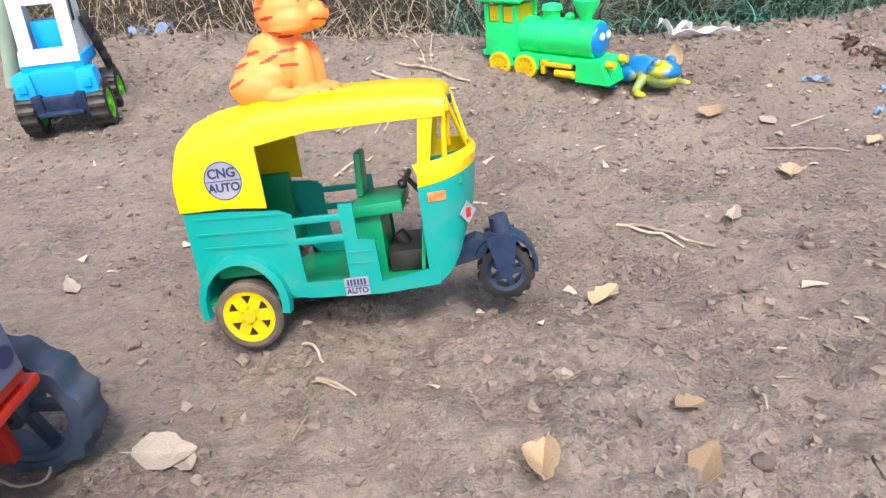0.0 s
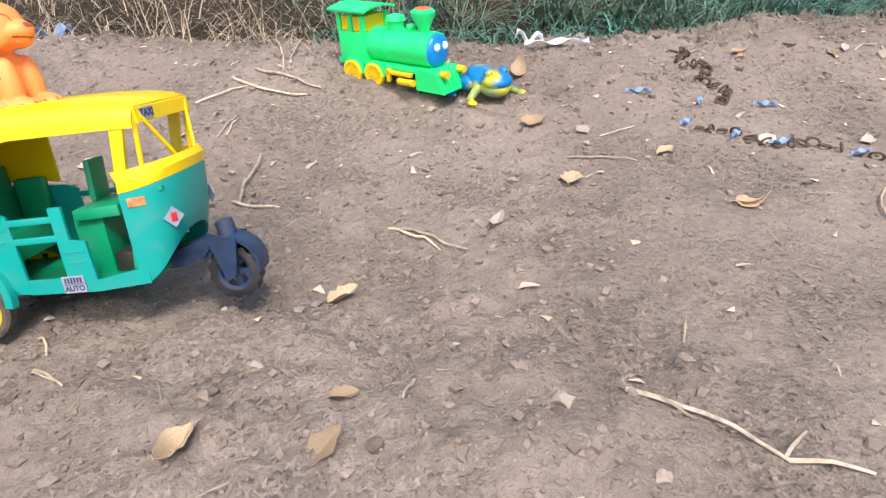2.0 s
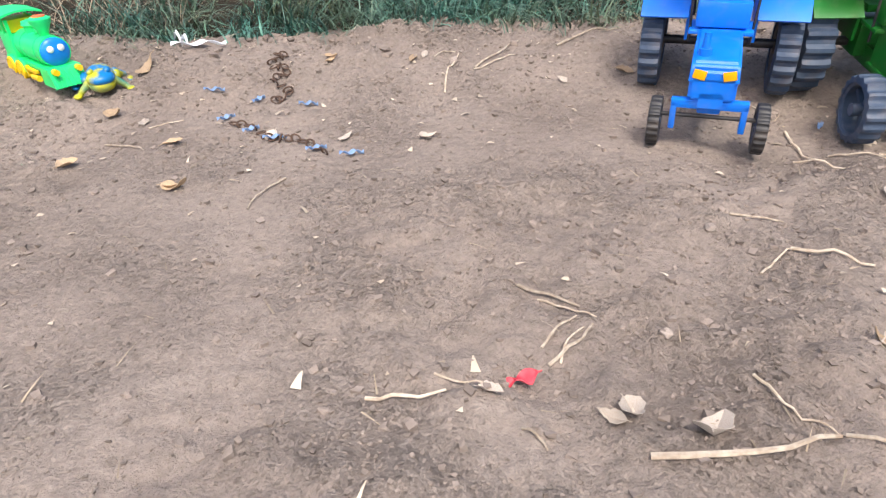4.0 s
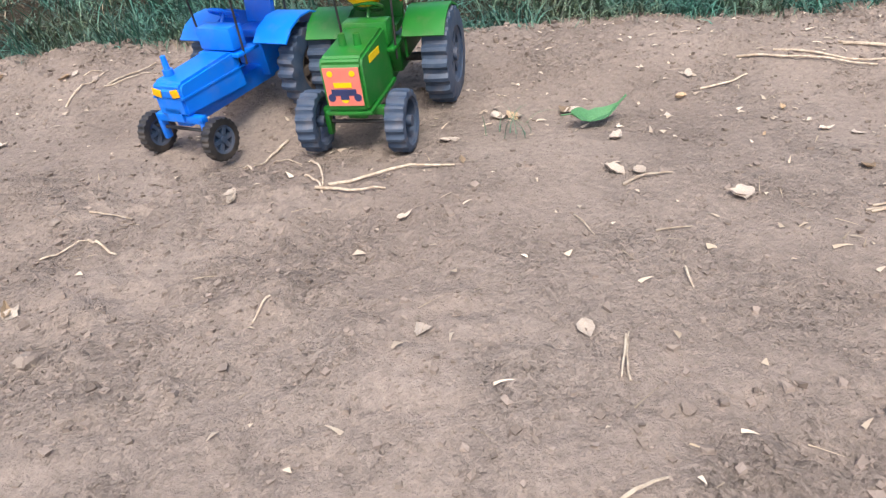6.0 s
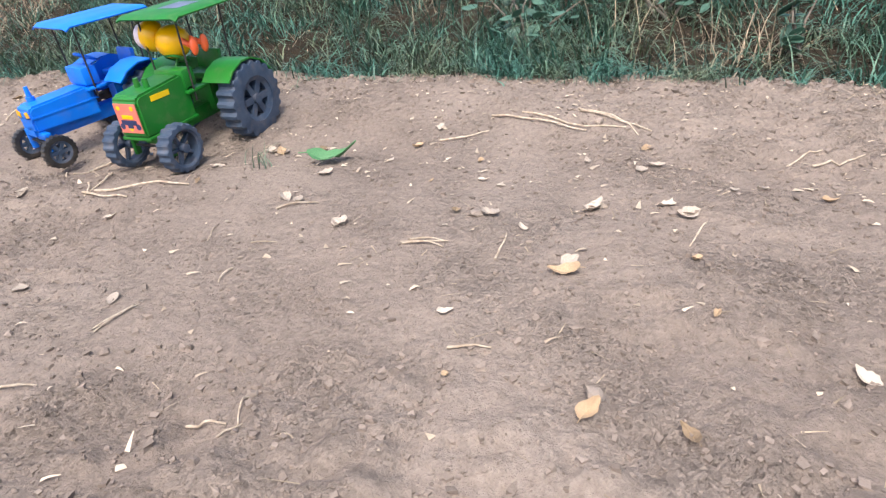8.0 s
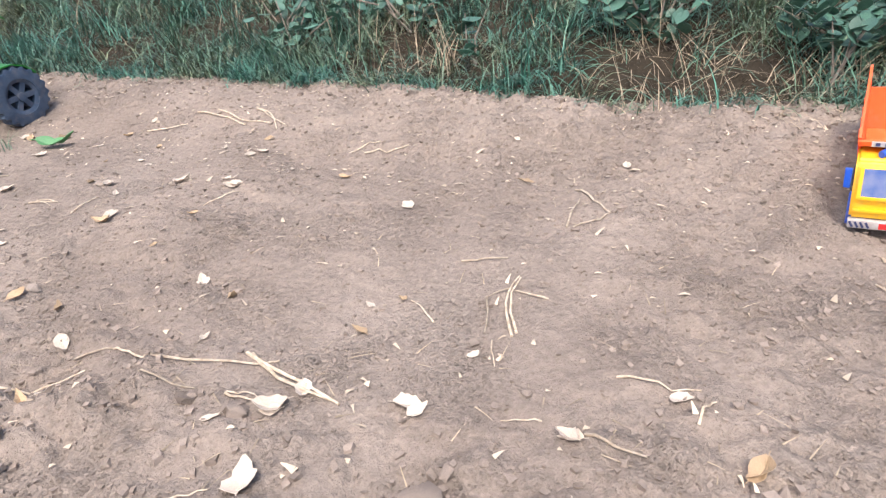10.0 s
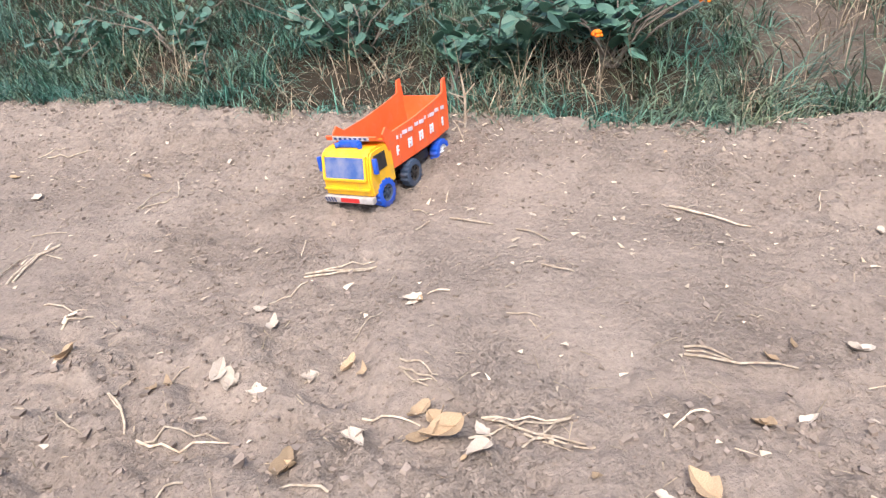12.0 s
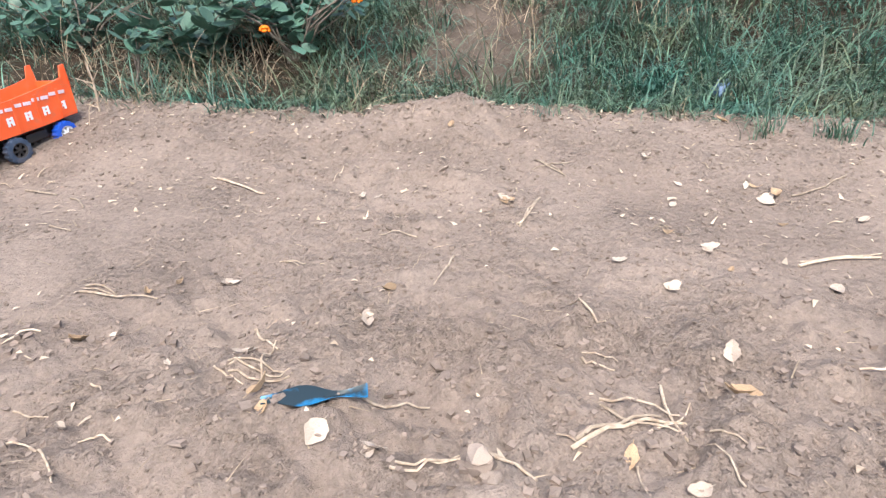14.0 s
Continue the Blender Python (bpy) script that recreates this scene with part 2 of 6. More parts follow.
def mesh_of(bm, mat, smooth=True):
    me = bpy.data.meshes.new("mesh")
    if smooth:
        for f in bm.faces:
            f.smooth = True
    bm.to_mesh(me)
    bm.free()
    me.materials.append(mat)
    if smooth:
        me.set_sharp_from_angle(angle=radians(38))
    return me


def part(name, bm, mat, parent, label="", m=None, solid=0.0):
    ob = new(name, mesh_of(bm, mat))
    ob.parent = parent
    if m is not None:
        ob.matrix_basis = m
    if solid:
        md = ob.modifiers.new("solid", "SOLIDIFY")
        md.thickness, md.offset = solid, 0
        ob.modifiers.new("creases", "EDGE_SPLIT").split_angle = radians(38)
    return tagged(ob, label=label)


def root(name, m, label, category, group=""):
    ob = new(name)
    ob.empty_display_size = 0.02
    ob.matrix_basis = m
    return tagged(ob, label=label, category=category, group=group)


def lettering(text, size, mat, parent, m):
    cu = bpy.data.curves.new("lettering", "FONT")
    cu.body, cu.size, cu.align_x, cu.align_y, cu.extrude, cu.offset = text, size, "CENTER", "CENTER", 0.0002, size * 0.028
    tmp = new("tmp", cu)
    me = bpy.data.meshes.new_from_object(tmp)
    bpy.data.objects.remove(tmp)
    me.materials.append(mat)
    ob = new("lettering", me)
    ob.parent, ob.matrix_basis = parent, m
    return ob


# ---- the ground's shape ----
EDGE_X = [-1.0, -0.03, 0.4, 0.94, 1.3, 2.15, 2.82, 3.33, 3.6, 4.36, 5.14, 5.68, 6.6]
EDGE_Y = [1.45, 1.10, 0.94, 0.82, 0.84, 0.76, 0.66, 0.55, 0.48, 0.32, 0.27, 0.17, 0.05]
_rng = np.random.RandomState(4)
_tab = _rng.rand(256, 256)


def vnoise(x, y):
    xi, yi = np.floor(x).astype(int), np.floor(y).astype(int)
    fx, fy = x - xi, y - yi
    fx, fy = fx * fx * (3 - 2 * fx), fy * fy * (3 - 2 * fy)
    g = lambda i, j: _tab[(xi + i) % 256, (yi + j) % 256]
    return (g(0, 0) * (1 - fx) + g(1, 0) * fx) * (1 - fy) + (g(0, 1) * (1 - fx) + g(1, 1) * fx) * fy - 0.5


def fbm(x, y, f, octaves=4):
    out, a = 0.0, 1.0
    for k in range(octaves):
        out = out + a * vnoise(x * f + 17.3 * k, y * f + 9.1 * k)
        f, a = f * 2.03, a * 0.5
    return out


def sstep(v):
    v = np.clip(v, 0, 1)
    return v * v * (3 - 2 * v)


def ground_z(x, y, fine=True):
    x, y = np.asarray(x, float), np.asarray(y, float)
    back = y - np.interp(x, EDGE_X, EDGE_Y)
    z = 0.055 * sstep((back + 0.42) / 0.36) - 0.035 * sstep(back / 0.12) + 0.22 * sstep((back - 0.05) / 1.2) + 0.35 * np.clip(back - 0.9, 0, 4)
    z = z + 0.030 * np.exp(-((x - 4.93) / 0.13) ** 2 - ((back + 0.07) / 0.09) ** 2)
    z = z + 0.016 * fbm(x, y, 2.2, 2) * sstep(2.5 - np.abs(back))
    z = z - 0.020 * np.exp(-((x - 1.80) / 0.24) ** 2 - ((y - 0.28) / 0.11) ** 2)
    if fine:
        rough = 0.35 + 1.1 * sstep(0.5 + 2.4 * vnoise(x * 2.1 + 40, y * 2.1)) + 0.6 * sstep((back + 0.45) / 0.3)
        rough = rough + 1.1 * sstep((-0.36 - y) / 0.16) * sstep((x - 2.0) / 0.6)
        near = sstep((x + 1.0) / 0.3) * sstep((6.15 - x) / 0.3) * sstep((y + 1.0) / 0.25) * sstep((1.5 - y) / 0.35)
        z = z + near * rough * (0.014 * fbm(x, y, 9, 3) + 0.014 * np.abs(fbm(x, y, 24, 4)) - 0.003)
    return z


def gz(x, y):
    return float(ground_z(x, y))


def axis_steps(lo, hi, step, reach):
    inner = np.arange(lo, hi, step)
    grow = np.cumsum(step * 1.35 ** np.arange(1, 40))
    grow = grow[grow < reach]
    return np.concatenate([lo - grow[::-1], inner, hi + grow])


xs, ys = axis_steps(-0.70, 5.85, 0.0068, 60), axis_steps(-0.75, 1.12, 0.0068, 60)
gx, gy = np.meshgrid(xs, ys)
gzz = ground_z(gx, gy)
nx, ny = len(xs), len(ys)
me = bpy.data.meshes.new("ground")
idx = np.arange(nx * ny).reshape(ny, nx)
quads = np.stack([idx[:-1, :-1], idx[:-1, 1:], idx[1:, 1:], idx[1:, :-1]], -1).reshape(-1, 4)
me.vertices.add(nx * ny)
me.vertices.foreach_set("co", np.stack([gx, gy, gzz], -1).ravel())
me.loops.add(quads.size)
me.loops.foreach_set("vertex_index", quads.ravel())
me.polygons.add(len(quads))
me.polygons.foreach_set("loop_start", np.arange(0, quads.size, 4))
me.update(calc_edges=True)
me.shade_smooth()
# weight of humus tone and painted grass shade, rising behind the edge
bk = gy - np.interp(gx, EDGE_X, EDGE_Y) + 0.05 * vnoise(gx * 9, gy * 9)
humus_shade = sstep((bk + 0.01) / 0.10) * (1 - 0.45 * np.exp(-((gx - 4.95) / 0.24) ** 2 - ((bk - 0.6) / 0.4) ** 2))
me.attributes.new("humus_shade", "FLOAT", "POINT").data.foreach_set("value", humus_shade.ravel())
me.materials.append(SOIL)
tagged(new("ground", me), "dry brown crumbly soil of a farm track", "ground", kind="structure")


# ---- wheels ----
def wheel(parent, m, r, width, tyre_mat, rim_mat, lugs=0, rim_r=0.7, spokes=6, lug_h=0.06, name="wheel", thin=False, backed=False):
    """A wheel turning about y: tyre with lugs, rim with open spokes, hub."""
    w = root(name, m, "", "")
    w.parent = parent
    h = width / 2
    bm = bmesh.new()
    if lugs:
        skin = []
        for k in range(lugs * 4 + 1):
            a = 2 * math.pi * k / (lugs * 4)
            c, sn = math.cos(a), math.sin(a)
            g = 1 + lug_h if k % 4 in (1, 2) else 1 - lug_h * 0.3
            skin.append([(q * c, o, q * sn) for q, o in ((r * rim_r, -h), (r * 0.88, -h), (r * g * 0.97, -h * 0.9), (r * g, -h * 0.55), (r * g, h * 0.55), (r * g * 0.97, h * 0.9), (r * 0.88, h), (r * rim_r, h), (r * rim_r, -h))])
        loft(bm, skin)
        bmesh.ops.remove_doubles(bm, verts=bm.verts, dist=1e-6)
    else:
        lathe(bm, [(r * rim_r, -h), (r * 0.9, -h), (r, -h * 0.7), (r, h * 0.7), (r * 0.9, h), (r * rim_r, h)], 32, closed=True)
    part("tyre", bm, tyre_mat, w)
    bm = bmesh.new()
    rr = r * rim_r
    inner, broad = (0.90, 0.17) if thin else (0.80, 0.42) if backed else (0.80, 0.30)
    lathe(bm, [(rr * inner, -h * 0.75), (rr * 1.01, -h * 0.9), (rr * 1.01, h * 0.9), (rr * inner, h * 0.75)], 28, closed=True)
    rod(bm, (0, -h * 1.02, 0), (0, h * 1.02, 0), rr * 0.24, seg=14)
    for k in range(spokes):
        a = 2 * math.pi * k / spokes
        d = Vector((math.cos(a), 0, math.sin(a)))
        mid = d * rr * 0.52
        box(bm, (rr * 0.72, h * (0.5 if thin else 1.5), rr * broad), mid, (0, -math.degrees(a), 0))
    part("rim", bm, rim_mat, w)
    if backed:
        # added black disc: paints the shade seen through the rim's holes
        bm = bmesh.new()
        rod(bm, (0, -h * 0.45, 0), (0, h * 0.45, 0), rr * 0.86, seg=24)
        part("hub_shade_disc", bm, BLACK, w, "black disc that stands for the shade behind the spokes")
    return w


# ---- toy auto-rickshaw ----
def rickshaw(m):
    r = root("toy_auto_rickshaw", m, "yellow and teal plastic toy auto-rickshaw with dusty wheels on the soil", "toy rickshaw")
    W = 0.055
    arc = [(0.032 * math.cos(radians(a)), 0.030 + 0.034 * math.sin(radians(a))) for a in range(180, -1, -15)]
    for s in (-1, 1):
        y0, y1 = (s * W, s * (W - 0.0028))
        bm = bmesh.new()
        prism(bm, [(-0.034, 0.034), *[p for p in arc if p[1] > 0.034], (0.042, 0.030), (0.052, 0.029), (0.050, 0.096), (0.040, 0.1005), (-0.034, 0.107)], y0, y1)
        side = part("side_panel", bm, TEAL, r)
        for z in (0.099, 0.087, 0.076):
            bm = bmesh.new()
            box(bm, (0.074 if z > 0.08 else 0.066, 0.0016, 0.0016), (0.010, s * W, z), (0, 2, 0))
            part("rib", bm, TEAL, side)
        bm = bmesh.new()
        arch = []
        for a in range(195, -16, -10):
            c, sn = math.cos(radians(a)), math.sin(radians(a))
            arch.append([(0.0305 * c, s * W * 0.98, 0.030 + 0.0335 * sn), (0.0305 * c, s * (W + 0.007), 0.030 + 0.0335 * sn), (0.0365 * c, s * (W + 0.006), 0.030 + 0.0395 * sn), (0.0375 * c, s * W * 0.98, 0.030 + 0.0405 * sn)])
        loft(bm, arch)
        part("wheel_arch", bm, TEAL, r)
        for z in (0.0905, 0.0745):
            bm = bmesh.new()
            box(bm, (0.040, 0.003, 0.0055), (0.068, s * (W - 0.0014), z), bevel=0.0008)
            part("side_rail", bm, TEAL, r)
        bm = bmesh.new()
        prism(bm, [(0.051, 0.0285), (0.112, 0.026), (0.158, 0.029), (0.158, 0.043), (0.112, 0.036), (0.111, 0.070), (0.098, 0.072), (0.098, 0.100), (0.087, 0.100), (0.087, 0.040), (0.051, 0.041)], s * W, s * (W - 0.003))
        sill = part("sill_panel", bm, TEAL, r)
        for z in (0.062, 0.053):
            bm = bmesh.new()
            box(bm, (0.018, 0.0014, 0.0014), (0.098, s * W, z))
            part("rib", bm, TEAL, sill)
    bm = bmesh.new()
    box(bm, (0.19, 0.106, 0.003), (0.062, 0, 0.0305))
    part("floor_pan", bm, GREEN_IN, r)
    bm = bmesh.new()
    box(bm, (0.0028, 0.106, 0.074), (-0.0325, 0, 0.070))
    part("rear_panel", bm, TEAL, r)
    # curved front cowl
    rows, band = [], []
    for a in range(-90, 91, 10):
        c, s = math.cos(radians(a)), math.sin(radians(a))
        px = 0.150 + 0.044 * max(c, 0) ** 0.75
        py = math.copysign(abs(s) ** 0.8, s) * W
        zt, zb = 0.108 + 0.009 * c, 0.029 + 0.034 * c ** 1.5 if c > 0 else 0.029
        rows.append([(px - 0.013 * max(c, 0), py * 0.97, zb), (px - 0.004 * max(c, 0), py, zb * 0.6 + zt * 0.4), (px, py, zt)])
        band.append([(px, py * 1.01, zt - 0.002), (px + 0.0015, py * 1.02, zt + 0.006), (px - 0.002, py * 1.0, zt + 0.015 - 0.004 * c)])
    bm = bmesh.new()
    loft(bm, rows)
    part("front_cowl", bm, TEAL, r, solid=0.0025)
    bm = bmesh.new()
    loft(bm, band)
    part("windscreen_band", bm, YELLOW, r, "yellow band above the teal cowl", solid=0.0022)
    bm = bmesh.new()
    box(bm, (0.003, 0.100, 0.05), (0.148, 0, 0.06), (0, 8, 0))
    box(bm, (0.035, 0.095, 0.003), (0.166, 0, 0.104), (0, -6, 0))
    part("dashboard", bm, GREEN_IN, r)
    # roof shell
    tops = [(-0.0345, 0.130), (-0.0345, 0.146), (-0.0295, 0.160), (-0.017, 0.173), (0.004, 0.183), (0.032, 0.1885), (0.075, 0.190), (0.120, 0.1885), (0.155, 0.185), (0.170, 0.181), (0.177, 0.176)]
    tops = [(x, z if z < 0.156 else 0.156 + (z - 0.156) * 0.72) for x, z in tops]

    def section(x, top, low):
        k = min(0.022, (top - low) * 0.6)
        w = W + 0.0012
        out = [(x, -w, low)]
        for a in range(0, 91, 15):
            out.append((x, -w + k * (1 - math.cos(radians(a))), top - k * 0.9 + k * 0.9 * math.sin(radians(a)) - 0.003 * math.cos(radians(a))))
        half = out[:]
        return half + [(px, -py, pz) for px, py, pz in reversed(half)]

    bm = bmesh.new()
    loft(bm, [section(x, z, 0.107 if x < 0.03 else 0.156) for x, z in tops if x < 0.03] + [section(0.033, 0.1795, 0.104)])
    back = section(-0.0345, 0.132, 0.107)
    part("rear_hood", bm, YELLOW, r, solid=0.002)
    bm = bmesh.new()
    bm.faces.new([bm.verts.new(p) for p in back])
    part("hood_back", bm, YELLOW, r, solid=0.002)
    bm = bmesh.new()
    loft(bm, [section(0.033, 0.1795, 0.150)] + [section(x, z, 0.156 - 0.02 * max(0, x - 0.15)) for x, z in tops if x > 0.035])
    part("roof", bm, YELLOW, r, solid=0.002)
    bm = bmesh.new()
    prism(bm, [(0.164, 0.158), (0.180, 0.158), (0.1785, 0.1695), (0.170, 0.1735)], -W * 0.93, W * 0.93)
    part("roof_front", bm, YELLOW, r)
    for s in (-1, 1):
        bm = bmesh.new()
        prism(bm, [(0.158, 0.165), (0.170, 0.168), (0.160, 0.115), (0.150, 0.106), (0.1505, 0.112)], s * (W + 0.001), s * (W - 0.003))
        part("pillar", bm, YELLOW, r)
        bm = bmesh.new()
        rod(bm, (0.178, s * 0.046, 0.166), (0.190, s * 0.018, 0.124), 0.0017)
        part("windscreen_bar", bm, YELLOW, r)
        bm = bmesh.new()
        rod(bm, (0.176, s * 0.050, 0.167), (0.172, s * 0.049, 0.118), 0.0022)
        part("windscreen_post", bm, YELLOW, r)
    # seats
    bm = bmesh.new()
    box(bm, (0.050, 0.098, 0.026), (0.004, 0, 0.062), bevel=0.003)
    part("rear_seat", bm, GREEN_IN, r)
    bm = bmesh.new()
    box(bm, (0.010, 0.098, 0.056), (-0.014, 0, 0.098), (0, -8, 0), bevel=0.003)
    box(bm, (0.030, 0.010, 0.044), (0.010, 0.045, 0.090), bevel=0.004)
    part("rear_backrest", bm, GREEN_IN, r)
    bm = bmesh.new()
    box(bm, (0.042, 0.062, 0.010), (0.112, 0, 0.087), (0, -2, 0), bevel=0.002)
    box(bm, (0.026, 0.050, 0.052), (0.100, 0, 0.057))
    part("driver_seat", bm, GREEN_IN, r)
    bm = bmesh.new()
    box(bm, (0.006, 0.026, 0.036), (0.096, 0.012, 0.110), (0, 4, 0), bevel=0.002)
    part("driver_backrest", bm, GREEN_IN, r)
    bm = bmesh.new()
    rod(bm, (0.150, 0, 0.085), (0.136, 0, 0.104), 0.0022)
    rod(bm, (0.136, -0.024, 0.104), (0.136, 0.024, 0.104), 0.0025)
    ball(bm, (0.135, -0.025, 0.104), (0.004, 0.006, 0.004))
    part("handlebar", bm, BLACK, r)
    # made-up black block, fills in for shade in the opening below the driver seat
    bm = bmesh.new()
    box(bm, (0.034, 0.060, 0.018), (0.132, 0.004, 0.041), bevel=0.003)
    rod(bm, (0.128, 0, 0.048), (0.122, 0, 0.058), 0.006)
    part("footwell_shade_block", bm, BLACK, r, "added black block that stands for the dark opening in the footwell")
    # front fork, mudguard, wheel
    bm = bmesh.new()
    rows = []
    for a in range(-15, 160, 12):
        c, s = math.cos(radians(a)), math.sin(radians(a))
        rows.append([(0.211 + 0.026 * c, y, 0.022 + (0.026 + 0.003 * (1 - abs(y) / 0.014)) * s) for y in (-0.014, -0.008, 0, 0.008, 0.014)])
    loft(bm, rows)
    part("mudguard", bm, NAVY, r, "dusty navy blue mudguard", solid=0.003)
    bm = bmesh.new()
    rod(bm, (0.211, 0, 0.046), (0.208, 0, 0.063), 0.009, 0.008, 16)
    for s in (-1, 1):
        prism(bm, [(0.205, 0.017), (0.217, 0.017), (0.222, 0.049), (0.196, 0.049)], s * 0.013, s * 0.017)
        rod(bm, (0.211, s * 0.011, 0.019), (0.211, s * 0.019, 0.019), 0.006)
    prism(bm, [(0.152, 0.026), (0.158, 0.040), (0.188, 0.049), (0.200, 0.044), (0.193, 0.031), (0.168, 0.026)], -0.010, 0.010)
    part("fork", bm, NAVY, r)
    wheel(r, pose(0.211, 0, 0.015) @ Matrix.Diagonal((1.06, 1, 1.08, 1)), 0.0225, 0.016, BLACK, NAVY, 14, spokes=5)
    for s in (-1, 1):
        wheel(r, pose(0, s * 0.051, 0.019) @ Matrix.Diagonal((1.06, 1, 1.08, 1)), 0.0262, 0.014, TYRE, RIMYELLOW, 0, rim_r=0.77, spokes=6, backed=True)
    bm = bmesh.new()
    rod(bm, (0, -0.046, 0.019), (0, 0.046, 0.019), 0.003)
    box(bm, (0.05, 0.04, 0.014), (0.03, 0, 0.024), bevel=0.003)
    part("axle", bm, BLACK, r)
    # stickers on both flanks
    for s in (-1, 1):
        bm = bmesh.new()
        rod(bm, (0, 0, -0.0002), (0, 0, 0.0009), 0.0148, seg=32)
        disc = part("round_sticker", bm, STICKER, r, "silver round sticker with blue lettering", pose(0.0045, s * (W + 0.0014), 0.128) @ pose(0, 0, 0, 90, 0, 0 if s < 0 else 180))
        bm = bmesh.new()
        lathe(bm, [(0.0138, 0.0009), (0.0144, 0.0009), (0.0144, 0.0012), (0.0138, 0.0012)], 36, "Z", True)
        box(bm, (0.027, 0.0006, 0.0004), (0, 0, 0.001))
        part("printed_ring", bm, INK, disc)
        lettering("CNG", 0.0098, INK, disc, pose(0, 0.0055, 0.0011))
        lettering("AUTO", 0.0088, INK, disc, pose(0, -0.0052, 0.0011))
        bm = bmesh.new()
        box(bm, (0.0195, 0.0145, 0.001))
        tag = part("square_sticker", bm, STICKER, r, "silver rectangular sticker on the sill", pose(0.0915, s * (W + 0.0008), 0.0345) @ pose(0, 0, 0, 90, 0, 0 if s < 0 else 180))
        bm = bmesh.new()
        for k in range(6):
            box(bm, (0.0016, 0.005, 0.0004), (-0.0068 + 0.0027 * k, 0.0035, 0.0006))
        box(bm, (0.019, 0.0005, 0.0004), (0, 0, 0.0006))
        part("printed_bars", bm, INK, tag)
        lettering("AUTO", 0.0062, INK, tag, pose(0, -0.0036, 0.0006))
        bm = bmesh.new()
        box(bm, (0.014, 0.007, 0.001), bevel=0.0003)
        part("reflector_sticker", bm, ORANGE_TAPE, r, "orange and white reflector sticker", pose(0.1635, s * (W + 0.0004), 0.098) @ pose(0, 0, 0, 0, 0, -s * 14) @ pose(0, 0, 0, 90, 0, 0 if s < 0 else 180))
        bm = bmesh.new()
        box(bm, (0.0125, 0.0125, 0.001), rot=(0, 0, 45))
        dia = part("diamond_sticker", bm, STICKER, r, "silver diamond sticker with a red mark", pose(0.1850, s * 0.0425, 0.080) @ pose(0, 0, 0, 0, 0, -s * 46) @ pose(0, 0, 0, 94, 0, 0 if s < 0 else 180))
        bm = bmesh.new()
        box(bm, (0.005, 0.0075, 0.0005), (0, 0, 0.0007), bevel=0.0002)
        part("red_mark", bm, RED_TAPE, dia)
    bm = bmesh.new()
    box(bm, (0.018, 0.009, 0.001))
    tx = part("taxi_sticker", bm, STICKER, r, "silver sticker reading TAXI", pose(0.1805, -0.036, 0.1645, 90, 0, 84))
    lettering("TAXI", 0.0085, INK, tx, pose(0, 0, 0.0007))
    return r


